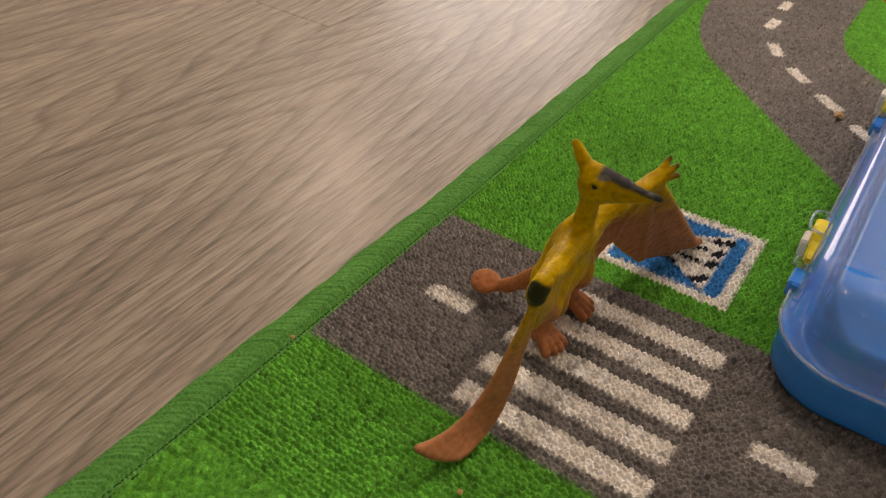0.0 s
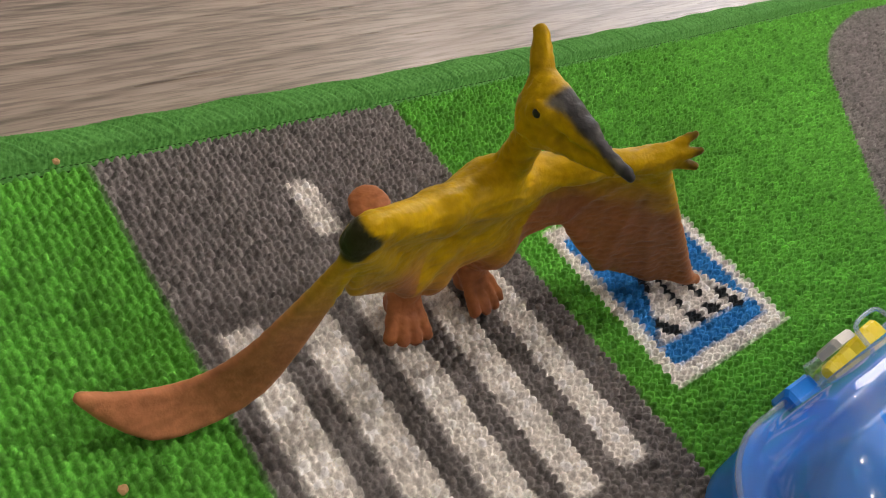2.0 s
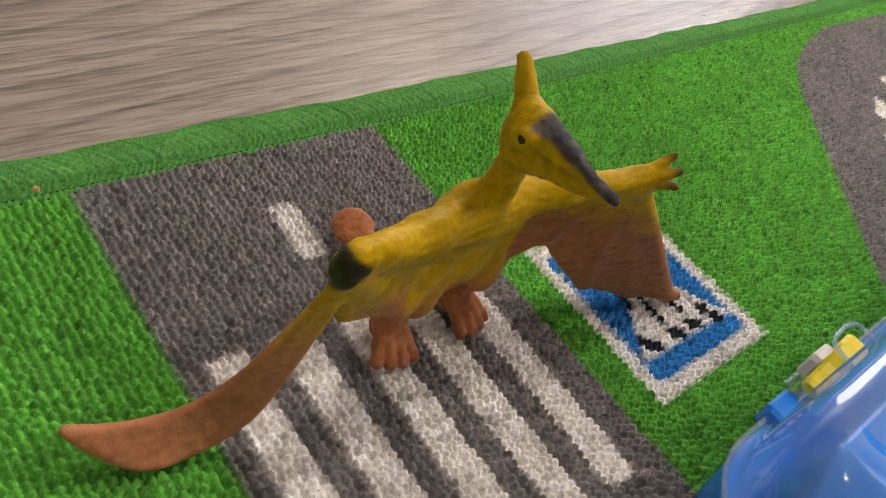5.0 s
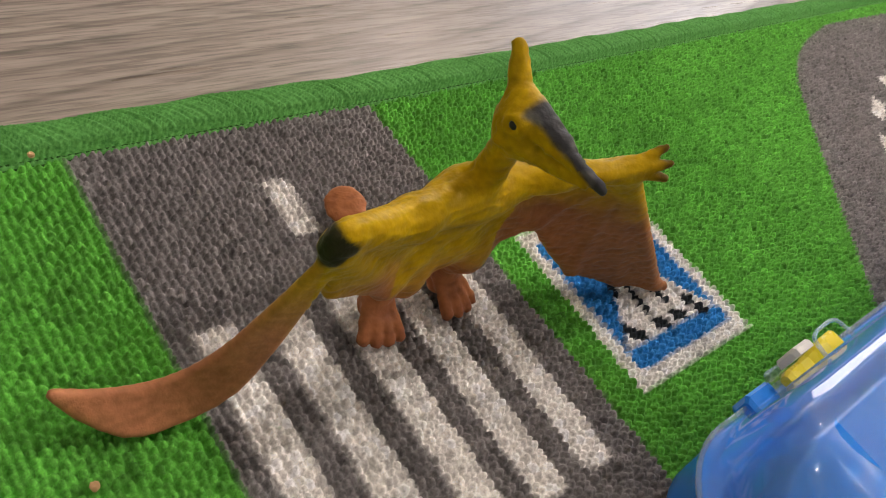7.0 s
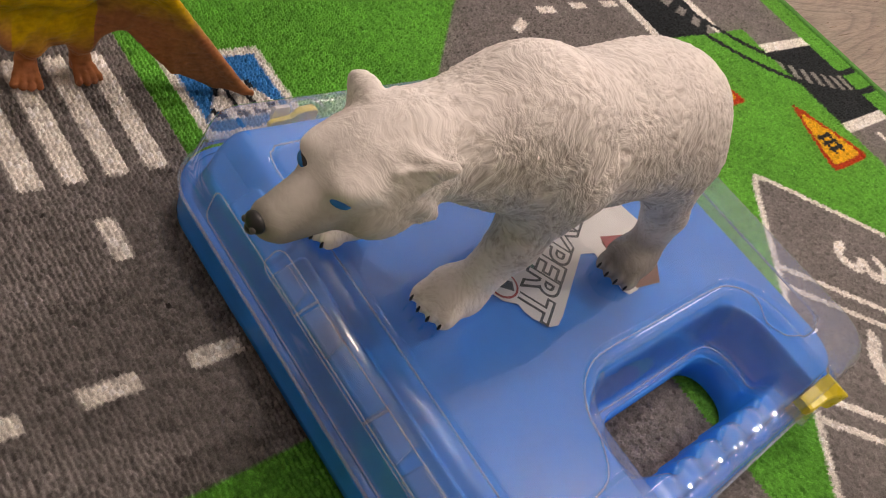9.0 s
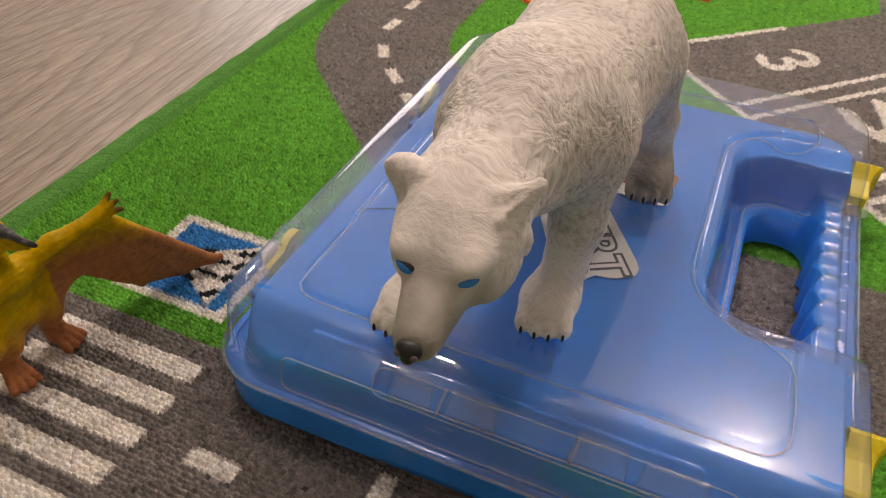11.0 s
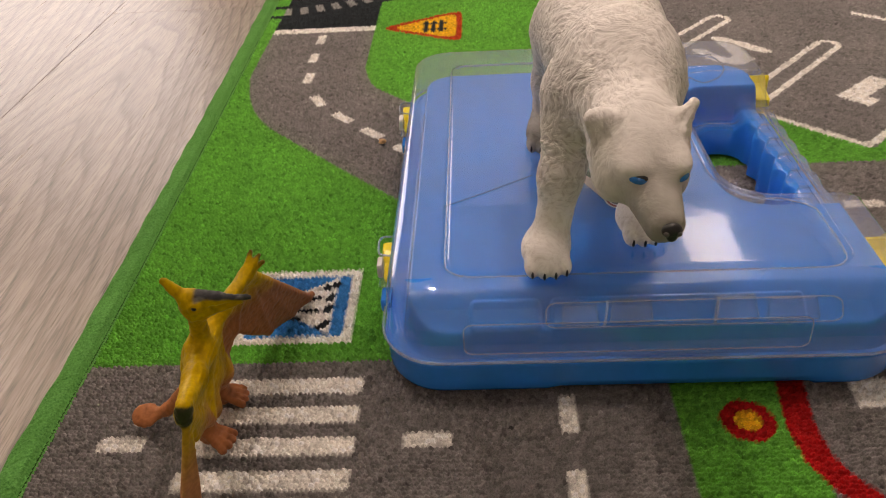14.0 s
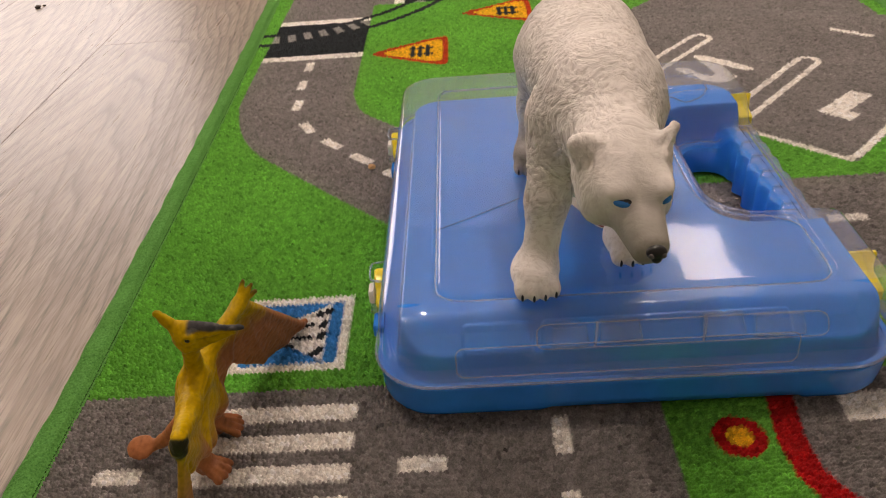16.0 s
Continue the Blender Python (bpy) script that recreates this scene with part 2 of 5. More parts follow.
def arrays_mesh(name, verts, quads, smooth=True):
    mesh = bpy.data.meshes.new(name)
    verts, quads = np.asarray(verts, np.float32), np.asarray(quads, np.int32)
    n, k = quads.shape
    mesh.vertices.add(len(verts))
    mesh.vertices.foreach_set("co", verts.ravel())
    mesh.loops.add(n * k)
    mesh.loops.foreach_set("vertex_index", quads.ravel())
    mesh.polygons.add(n)
    mesh.polygons.foreach_set("loop_start", np.arange(0, n * k, k, dtype=np.int32))
    mesh.update(calc_edges=True)
    mesh.polygons.foreach_set("use_smooth", np.full(n, smooth))
    mesh.validate()
    return mesh


def dye_mesh(mesh, colours):
    at = mesh.color_attributes.new("dye", "FLOAT_COLOR", "POINT")
    rgba = np.ones((len(colours), 4), np.float32)
    rgba[:, :3] = colours
    at.data.foreach_set("color", rgba.ravel())


def box(bm, x0, x1, y0, y1, z0, z1, bevel=0.0, segments=2):
    r = bmesh.ops.create_cube(bm, size=1)
    vs = r["verts"]
    bmesh.ops.scale(bm, vec=(x1 - x0, y1 - y0, z1 - z0), verts=vs)
    bmesh.ops.translate(bm, vec=((x0 + x1) / 2, (y0 + y1) / 2, (z0 + z1) / 2), verts=vs)
    if bevel:
        es = list({e for v in vs for e in v.link_edges})
        bmesh.ops.bevel(bm, geom=es, offset=bevel, segments=segments, affect="EDGES", profile=0.5)
    return bm


def ball(bm, c, r, m=None, seg=14, index=0):
    out = bmesh.ops.create_uvsphere(bm, u_segments=seg, v_segments=seg // 2 + 2, radius=1)
    mt = Matrix.Translation(c) @ (m or Matrix()) @ Matrix.Diagonal((*r, 1))
    bmesh.ops.transform(bm, matrix=mt, verts=out["verts"])
    for f in {f for v in out["verts"] for f in v.link_faces}:
        f.material_index = index


# ---- soft solids: blended rounded cones, ellipsoids and slabs turned into one skin
def cone_d(p, a, b, ra, rb):
    a, b = np.array(a, np.float32), np.array(b, np.float32)
    d = b - a
    q = p - a
    t = np.clip(q @ d / float(d @ d), 0, 1)
    return np.sqrt(((q - t[..., None] * d) ** 2).sum(-1)) - (ra + t * (rb - ra))


def ell_d(p, c, r, yaw=0.0, pitch=0.0):
    q = p - np.array(c, np.float32)
    if yaw or pitch:
        q = q @ np.array(Euler((radians(pitch), 0, radians(yaw))).to_matrix(), np.float32)
    r = np.array(r, np.float32)
    k0 = np.sqrt(((q / r) ** 2).sum(-1))
    k1 = np.sqrt(((q / (r * r)) ** 2).sum(-1)) + 1e-9
    return k0 * (k0 - 1) / k1


def slab_d(p, a, b, c, thick):
    """Distance to a rounded triangular membrane."""
    a, b, c = (np.array(v, np.float32) for v in (a, b, c))
    n = np.cross(b - a, c - a)
    n /= np.linalg.norm(n)
    h = (p - a) @ n
    inside = np.ones(p.shape[:-1], bool)
    edge = np.full(p.shape[:-1], 1e9, np.float32)
    for u, v in ((a, b), (b, c), (c, a)):
        inside &= ((p - u) @ np.cross(n, v - u)) >= 0
        edge = np.minimum(edge, cone_d(p, u, v, 0, 0))
    return np.where(inside, np.abs(h), edge) - thick


def blend(d, e, k):
    h = np.clip(0.5 + 0.5 * (e - d) / k, 0, 1)
    return e * (1 - h) + d * h - k * h * (1 - h)


def skin(field, lo, hi, step):
    """A smooth closed mesh of quads where the field is zero."""
    ax = [np.arange(l, h, step, dtype=np.float32) for l, h in zip(lo, hi)]
    p = np.stack(np.meshgrid(*ax, indexing="ij"), -1)
    k = 4
    rough = field(p[::k, ::k, ::k])                       # far from the surface a coarse value is enough
    v = rough.repeat(k, 0).repeat(k, 1).repeat(k, 2)[:p.shape[0], :p.shape[1], :p.shape[2]].astype(np.float32)
    near = np.abs(v) < step * k * 2.6
    v[near] = field(p[near])
    ins = v < 0
    n = np.array(v.shape) - 1
    cut = lambda a, o: a[o[0]:o[0] + n[0], o[1]:o[1] + n[1], o[2]:o[2] + n[2]]
    corners = [(i, j, k) for i in (0, 1) for j in (0, 1) for k in (0, 1)]
    count = sum(cut(ins, c).astype(np.int8) for c in corners)
    mixed = (count > 0) & (count < 8)
    cell = np.argwhere(mixed)
    total = np.zeros((len(cell), 3), np.float32)
    hits = np.zeros(len(cell), np.float32)
    for c in corners:
        for axis in range(3):
            if c[axis]:
                continue
            e = list(c)
            e[axis] = 1
            va = v[tuple((cell + c).T)]
            vb = v[tuple((cell + e).T)]
            x = (va < 0) != (vb < 0)
            t = np.where(x, va / np.where(x, va - vb, 1), 0)
            q = np.tile(np.array(c, np.float32), (len(cell), 1))
            q[:, axis] = t
            total += q * x[:, None]
            hits += x
    verts = (cell + total / hits[:, None]) * step + np.array(lo, np.float32)
    index = np.full(tuple(n), -1, np.int32)
    index[mixed] = np.arange(len(cell))
    quads = []
    for axis in range(3):
        u, w = (axis + 1) % 3, (axis + 2) % 3
        sl = [slice(1, -1)] * 3
        sl[axis] = slice(0, -1)
        s2 = list(sl)
        s2[axis] = slice(1, None)
        a, b = ins[tuple(sl)], ins[tuple(s2)]
        for flag, flip in ((a & ~b, False), (~a & b, True)):
            g = np.argwhere(flag)
            off = np.array([1, 1, 1])
            off[axis] = 0
            g = g + off
            du, dw = np.eye(3, dtype=int)[u], np.eye(3, dtype=int)[w]
            ids = [index[tuple((g - x).T)] for x in (du + dw, dw, 0 * du, du)]
            q = np.stack(ids if not flip else ids[::-1], 1)
            quads.append(q)
    return verts, np.concatenate(quads)


def smooth01(a, b, x):
    t = np.clip((x - a) / (b - a), 0, 1)
    return t * t * (3 - 2 * t)


def curve_points(pts, k):
    """The points with k steps between each two, on a smooth curve."""
    out = []
    for i in range(len(pts) - 1):
        a, b, c, d = (np.array(pts[min(max(j, 0), len(pts) - 1)]) for j in (i - 1, i, i + 1, i + 2))
        for j in range(k):
            t = j / k
            out.append(tuple(0.5 * (2 * b + (c - a) * t + (2 * a - 5 * b + 4 * c - d) * t * t + (3 * b - a - 3 * c + d) * t ** 3)))
    return out + [tuple(pts[-1])]


# ---------------------------------------------------------------- room
def plane_part(name, corners, mat, kind="structure"):
    bm = bmesh.new()
    box(bm, *corners)
    return tagged(part(name, bm, mat), kind=kind)


FLOOR_Z = -0.005
x0, x1, y0, y1 = ROOM
tagged(plane_part("wall_west", (x0 - 0.12, x0, y0 - 0.12, y1 + 0.12, FLOOR_Z - 0.02, CEILING), WALL_PAINT), "plain beige painted wall", "wall")
tagged(plane_part("wall_east", (x1, x1 + 0.12, y0 - 0.12, y1 + 0.12, FLOOR_Z - 0.02, CEILING), WALL_PAINT), "plain beige painted wall", "wall")
tagged(plane_part("wall_south", (x0, x1, y0 - 0.12, y0, FLOOR_Z - 0.02, CEILING), WALL_PAINT), "plain beige painted wall", "wall")
bm = bmesh.new()
wx0, wx1, wz0, wz1 = WINDOW
box(bm, x0, wx0, y1, y1 + 0.12, FLOOR_Z - 0.02, CEILING)
box(bm, wx1, x1, y1, y1 + 0.12, FLOOR_Z - 0.02, CEILING)
box(bm, wx0, wx1, y1, y1 + 0.12, FLOOR_Z - 0.02, wz0)
box(bm, wx0, wx1, y1, y1 + 0.12, wz1, CEILING)
tagged(part("wall_north", bm, WALL_PAINT), "plain beige painted wall with a window opening", "wall", kind="structure")
tagged(plane_part("ceiling", (x0, x1, y0, y1, CEILING, CEILING + 0.1), CEILING_PAINT), "plain white ceiling", "ceiling")

window = tagged(new("window_1"), "white-framed window letting in soft daylight", "window", kind="structure")
window.location = ((wx0 + wx1) / 2, y1 + 0.06, wz0)
hw, hh = (wx1 - wx0) / 2, wz1 - wz0
for a, b, c, d in ((-hw, hw, 0, 0.05), (-hw, hw, hh - 0.05, hh), (-hw, -hw + 0.05, 0.05, hh - 0.05), (hw - 0.05, hw, 0.05, hh - 0.05), (-0.02, 0.02, 0.05, hh - 0.05)):
    bm = bmesh.new()
    part("window_frame", box(bm, a, b, -0.03, 0.03, c, d, 0.004), TRIM_PAINT, window)
for a, b in ((-hw + 0.05, -0.02), (0.02, hw - 0.05)):
    bm = bmesh.new()
    part("pane", box(bm, a, b, -0.004, 0.004, 0.05, hh - 0.05), GLASS, window)


def ceiling_lamp(x, y, watts):
    lamp = tagged(new("ceiling_light"), "small round globe light on the ceiling, out of view, switched on", "lamp", "ceiling lights")
    lamp.location = (x, y, CEILING)
    bm = bmesh.new()
    ring = []
    for r, z in ((0.030, 0.0), (0.062, 0.0), (0.062, -0.006), (0.056, -0.012), (0.022, -0.014), (0.020, -0.030), (0.012, -0.032)):
        ring.append([bm.verts.new((r * math.cos(a * math.tau / 32), r * math.sin(a * math.tau / 32), z)) for a in range(32)])
    for p, q in zip(ring, ring[1:]):
        for i in range(32):
            bm.faces.new((p[i], p[(i + 1) % 32], q[(i + 1) % 32], q[i]))
    part("rose", bm, TRIM_PAINT, lamp, smooth=True)
    bm = bmesh.new()
    bmesh.ops.create_uvsphere(bm, u_segments=24, v_segments=14, radius=0.040)
    bmesh.ops.translate(bm, vec=(0, 0, -0.072), verts=bm.verts)
    part("globe", bm, LAMP_GLOW, lamp, "glowing white globe", smooth=True)
    light = bpy.data.lights.new("ceiling_lamp", "POINT")
    light.energy, light.color, light.shadow_soft_size = watts, (1.0, 0.90, 0.79), 0.048
    ob = new("ceiling_lamp", light)
    ob.location = (x, y, CEILING - 0.072)


for spot in LAMPS:
    ceiling_lamp(*spot)

panel = tagged(new("ceiling_panel_light"), "flat rectangular white ceiling panel light, switched on", "lamp")
panel.location = (1.50, 2.96, CEILING)
bm = bmesh.new()
part("frame", box(bm, -0.17, 0.17, -0.475, 0.475, -0.022, -0.001, 0.004), TRIM_PAINT, panel)
bm = bmesh.new()
part("diffuser", box(bm, -0.145, 0.145, -0.45, 0.45, -0.028, -0.0225, 0.002), PANEL_GLOW, panel, "glowing white diffuser")


# ---------------------------------------------------------------- rug
RUG = (0.0, 0.75, -0.455, 0.875)
GREEN, GREY, WHITE = (0.114, 0.395, 0.050), (0.215, 0.202, 0.198), (0.90, 0.87, 0.82)
SIGN_BLUE, INK_BLACK, RED, GOLD = (0.035, 0.23, 0.56), (0.025, 0.03, 0.035), (0.42, 0.012, 0.012), (0.82, 0.44, 0.02)
SIGN_RED = (0.50, 0.050, 0.015)


def road_distance(x, y, pts):
    d = np.full(x.shape, 9.0)
    for (ax, ay), (bx, by) in zip(pts, pts[1:]):
        ux, uy = bx - ax, by - ay
        t = np.clip(((x - ax) * ux + (y - ay) * uy) / (ux * ux + uy * uy), 0, 1)
        d = np.minimum(d, np.hypot(x - ax - t * ux, y - ay - t * uy))
    return d


def turned(x, y, cx, cy, deg):
    c, s = math.cos(radians(deg)), math.sin(radians(deg))
    return (x - cx) * c + (y - cy) * s, -(x - cx) * s + (y - cy) * c


def stroke(x, y, pts, w):
    return road_distance(x, y, pts) < w


def warning_sign(x, y, tipx, cy, length, half, colour):
    """A triangle that points left: red rim, yellow field, black bars."""
    u = x - tipx + 0.004
    lean = math.cos(math.atan2(half, length))
    sides = [(u / length * half - (y - cy)) * lean, (u / length * half + (y - cy)) * lean, length + 0.002 - u]
    edge = -np.log(sum(np.exp(np.clip(-190 * e, -60, 60)) for e in sides)) / 190         # rounded corners
    colour[edge > -0.0040] = SIGN_RED
    colour[edge > 0.0024] = GOLD
    bars = (np.abs(y - cy) < 0.017) & (u > length * 0.52) & (u < length * 0.86) & ((np.mod(u, 0.0086) < 0.0048) | (np.abs(np.abs(y - cy) - 0.009) < 0.002))
    colour[bars & (edge > 0.0024)] = INK_BLACK


def dye(x, y):
    c = np.empty((*x.shape, 3), np.float32)
    c[:] = GREEN
    half = 0.058
    # roads
    cross = (np.abs(y + 0.0735) < half) & (x > 0.017) & (x < 0.30)
    corner = (x > 0.195) & (x < 0.26) & (y < -0.13) & (np.hypot(x - 0.195, y + 0.17) > 0.038) & (y > -0.17) & (x + y > 0.06)
    up = (np.abs(x - 0.289) < half) & (y < 0.19)
    side = (np.abs(y - 0.128) < half) & (x > 0.26)
    bend = curve_points([(0.078, 0.75, 0), (0.078, 0.44, 0), (0.081, 0.385, 0), (0.099, 0.330, 0), (0.14, 0.283, 0), (0.29, 0.133, 0)], 5)
    curve = road_distance(x, y, [p[:2] for p in bend]) < half
    far = (np.abs(y - 0.752) < half) & (x > 0.078) & (x < 0.71)
    lot = (x + y > 0.762) & (y - x < 0.148) & (x - y < 0.352) & (x + y < 1.25)
    lot |= (x > 0.50) & (y > 0.36) & (y < 0.72) & (x < 0.72)
    yard = (x > 0.408) & (y < -0.02) & (y > -0.20)
    grey = cross | corner | up | side | curve | far | lot | yard
    c[grey] = GREY
    # zebra crossing and broken centre lines
    for k in range(5):
        c[(x > 0.093) & (x < 0.181) & (np.abs(y + 0.0345 + 0.0209 * k) < 0.0058)] = WHITE
    for a in (0.046, 0.206):
        c[(x > a) & (x < a + 0.025) & (np.abs(y + 0.0735) < 0.0046)] = WHITE
    for k in range(7):
        c[(np.abs(x - 0.2915) < 0.0046) & (np.abs(y + 0.0585 + 0.0475 * k) < 0.0125)] = WHITE
    for cx, cy, deg in ((0.188, 0.229, -43), (0.157, 0.262, -45), (0.127, 0.294, -47), (0.099, 0.331, -62), (0.0815, 0.384, 86), (0.0785, 0.436, 90), (0.0785, 0.487, 90)):
        u, v = turned(x, y, cx, cy, deg)
        c[(np.abs(u) < 0.0125) & (np.abs(v) < 0.0045)] = WHITE
    for k in range(5):
        c[(np.abs(y - 0.128) < 0.0045) & (np.abs(x - 0.517 - 0.05 * k) < 0.0135)] = WHITE
    for k in range(9):
        c[(np.abs(y - 0.752) < 0.0045) & (np.abs(x - 0.33 - 0.05 * k) < 0.0125)] = WHITE
    # level crossings with curved rails
    one = (x > 0.020) & (x < 0.136) & (y > 0.522) & (y < 0.632)
    two = (y > 0.694) & (y < 0.812) & (x > 0.176) & (x < 0.292)
    c[one | two] = INK_BLACK
    c[(x > 0.020) & (x < 0.136) & ((np.abs(y - 0.515) < 0.007) | (np.abs(y - 0.638) < 0.007))] = WHITE
    c[(y > 0.694) & (y < 0.812) & ((np.abs(x - 0.169) < 0.007) | (np.abs(x - 0.299) < 0.007))] = WHITE
    r = np.hypot(x + 0.01, y - 0.835)
    ang = np.degrees(np.arctan2(y - 0.835, x + 0.01))
    track = (np.abs(r - 0.255) < 0.024) & (x > 0.012) & (y < 0.865) & (ang < 8)
    tie = np.mod(ang, 4.4) < 2.1
    c[track & tie & (np.abs(r - 0.255) < 0.013) & (one | two)] = (0.30, 0.29, 0.28)
    c[(np.abs(np.abs(r - 0.255) - 0.0165) < 0.0046) & (x > 0.002) & (y < 0.87)] = INK_BLACK
    warning_sign(x, y, 0.152, 0.512, 0.080, 0.042, c)
    warning_sign(x, y, 0.257, 0.634, 0.080, 0.042, c)
    # pedestrian sign beside the crossing
    sx, sy = (x - 0.098) / 0.072, y / 0.069
    sign = (sx > 0) & (sx < 1) & (sy > 0) & (sy < 1)
    c[sign] = WHITE
    field = (sx > 0.085) & (sx < 0.915) & (sy > 0.085) & (sy < 0.915)
    c[field] = SIGN_BLUE
    tri = field & (sx > 0.22) & (sx < 0.80) & (np.abs(sy - 0.5) < (sx - 0.22) / 0.58 * 0.40)
    c[tri] = WHITE
    for a, b, w in (((0.70, 0.20), (0.76, 0.26), 0.045), ((0.70, 0.74), (0.80, 0.80), 0.04), ((0.74, 0.42), (0.76, 0.47), 0.045), ((0.74, 0.58), (0.77, 0.63), 0.04),
                    ((0.44, 0.56), (0.66, 0.60), 0.035), ((0.44, 0.44), (0.66, 0.42), 0.035), ((0.42, 0.36), (0.50, 0.32), 0.04), ((0.40, 0.66), (0.48, 0.68), 0.035)):
        c[stroke(sx, sy, [a, b], w * 0.85) & field] = INK_BLACK
    # parking bays with white loops and numbers
    line = lambda pts, w=0.0032: stroke(x, y, pts, w)
    c[line([(0.413, 0.561), (0.318, 0.466), (0.311, 0.455), (0.320, 0.442), (0.545, 0.217), (0.553, 0.210), (0.563, 0.216), (0.68, 0.333)])] = WHITE
    for bx, by in ((0.394, 0.368), (0.478, 0.284)):
        d = np.abs(road_distance(x, y, [(bx, by), (bx + 0.118, by + 0.126)]) - 0.010)
        c[(d < 0.0030) & (x + y > 0.765)] = WHITE
    u, v = turned(x, y, 0.592, 0.310, 40)
    c[(np.abs(v) < 0.0095) & (np.abs(u) < 0.030)] = WHITE
    c[(u > -0.030) & (u < -0.013) & (v < 0) & (v > -0.020)] = WHITE
    u, v = turned(x, y, 0.508, 0.428, 45)
    u, v = -(u + 0.0235), -(v + 0.010) * 0.62
    for pts in ([(-0.024, 0.014), (-0.024, -0.014)], [(-0.022, -0.012), (0.004, 0.012)], [(0.004, 0.012), (0.018, 0.010), (0.022, 0.0), (0.016, -0.012)]):
        c[stroke(u, v, pts, 0.0062)] = WHITE
    u, v = turned(x, y, 0.423, 0.487, 45)
    for s in (-1, 1):
        arc = np.abs(np.hypot(u - 0.0135 * s, v - 0.002) - 0.0125) < 0.0050
        c[arc & ((v < 0.006) | (np.abs(u) > 0.016))] = WHITE
    c[line([(0.655, 0.492), (0.683, 0.467)], 0.004)] = WHITE
    # flower bed and red kerb
    fx, fy = x - 0.3815, y + 0.0650
    rf = np.hypot(fx, fy) * (1 + 0.025 * np.sin(6 * np.arctan2(fy, fx)))
    c[rf < 0.0138] = RED
    c[rf < 0.0068] = GOLD
    c[stroke(x, y, [(0.414, 0.0), (0.410, -0.043), (0.4065, -0.069), (0.4085, -0.090), (0.416, -0.105), (0.432, -0.125), (0.455, -0.140)], 0.0072)] = RED
    c[(x > 0.440) & (x < 0.486) & (np.abs(y + 0.048) < 0.010)] = WHITE
    # dark track in the far corner
    rr = np.hypot(x - 0.80, y - 0.80)
    c[rr < 0.175] = INK_BLACK
    c[np.abs(rr - 0.150) < 0.004] = GOLD
    return c


def edge_bow(y):
    """How far the long edge of the rug swings outwards along its length."""
    y = np.maximum(y, 0.0)
    return -0.0175 * y - 0.012 * y * y


def steps(*spans):
    out = [spans[0][0]]
    for a, b, s in spans:
        n = max(1, round((b - a) / s))
        out += [a + (b - a) * (i + 1) / n for i in range(n)]
    return np.array(out, np.float64)


def rug_pile():
    rng = np.random.default_rng(5)
    xs = steps((0.0195, 0.20, 0.00062), (0.20, 0.30, 0.0008), (0.30, 0.44, 0.0010), (0.44, 0.54, 0.0013), (0.54, 0.735, 0.0018))
    ys = steps((-0.44, -0.275, 0.004), (-0.275, -0.20, 0.0011), (-0.20, 0.075, 0.00062), (0.075, 0.16, 0.00078), (0.16, 0.27, 0.0010), (0.27, 0.40, 0.0013), (0.40, 0.55, 0.0016), (0.55, 0.86, 0.0020))
    X, Y = np.meshgrid(xs, ys, indexing="ij")
    X = X + edge_bow(Y) * smooth01(0.16, 0.02, X)
    cell = 0.0026
    ni, nj = int(0.83 / cell) + 4, int(1.4 / cell) + 4
    jx, jy = rng.uniform(0.10, 0.90, (ni, nj)), rng.uniform(0.26, 0.74, (ni, nj))
    lift, shade = rng.normal(0, 1, (ni, nj)), rng.normal(0, 1, (ni, nj))
    slip = rng.uniform(0, 1, nj)
    gj = np.floor((Y + 0.46) / cell).astype(int) + 1
    gi = np.floor((X + 0.03) / cell - slip[np.clip(gj, 0, nj - 1)]).astype(int) + 1
    best = np.full(X.shape, 1e9)
    second = np.full(X.shape, 1e9)
    bi, bj = gi.copy(), gj.copy()
    for di in (-1, 0, 1):
        for dj in (-1, 0, 1):
            j = np.clip(gj + dj, 0, nj - 1)
            i = np.clip(np.floor((X + 0.03) / cell - slip[j]).astype(int) + 1 + di, 0, ni - 1)
            cx, cy = (i - 1 + jx[i, j] + slip[j]) * cell - 0.03, (j - 1 + jy[i, j]) * cell - 0.46
            d = np.hypot((X - cx) * 0.92, (Y - cy) * 1.28)
            near = d < best
            second = np.where(near, best, np.minimum(second, d))
            bi, bj, best = np.where(near, i, bi), np.where(near, j, bj), np.where(near, d, best)
    Z = -0.0032 + 0.0033 * np.clip(1 - 0.75 * (best / 0.0021) ** 2, 0, 1) * smooth01(-0.0007, 0.0014, second - best) + 0.00026 * lift[bi, bj] + rng.normal(0, 0.00007, X.shape)
    cx, cy = (bi - 1 + jx[bi, bj] + slip[bj]) * cell - 0.03, (bj - 1 + jy[bi, bj]) * cell - 0.46
    px, py = cx * 0.15 + X * 0.85, cy * 0.15 + Y * 0.85
    colour = (dye(px - 0.0004, py - 0.0005) + dye(px + 0.0005, py + 0.0004)) * 0.5 * (1 + 0.16 * shade[bi, bj])[..., None]
    n, m = X.shape
    ids = np.arange(n * m).reshape(n, m)
    quads = np.stack([ids[:-1, :-1], ids[1:, :-1], ids[1:, 1:], ids[:-1, 1:]], -1).reshape(-1, 4)
    mesh = arrays_mesh("pile", np.stack([X, Y, Z], -1).reshape(-1, 3), quads)
    dye_mesh(mesh, np.clip(colour, 0, 1).reshape(-1, 3))
    return mesh


rug = tagged(new("play_rug"), "green children's play rug with grey roads and white markings", "rug")
link_mesh("woven_surface", rug_pile(), PILE, rug)
bm = bmesh.new()
part("backing", box(bm, 0.004, 0.746, -0.451, 0.871, FLOOR_Z + 0.0004, -0.0036), BACKING, rug, "dark green rug backing")


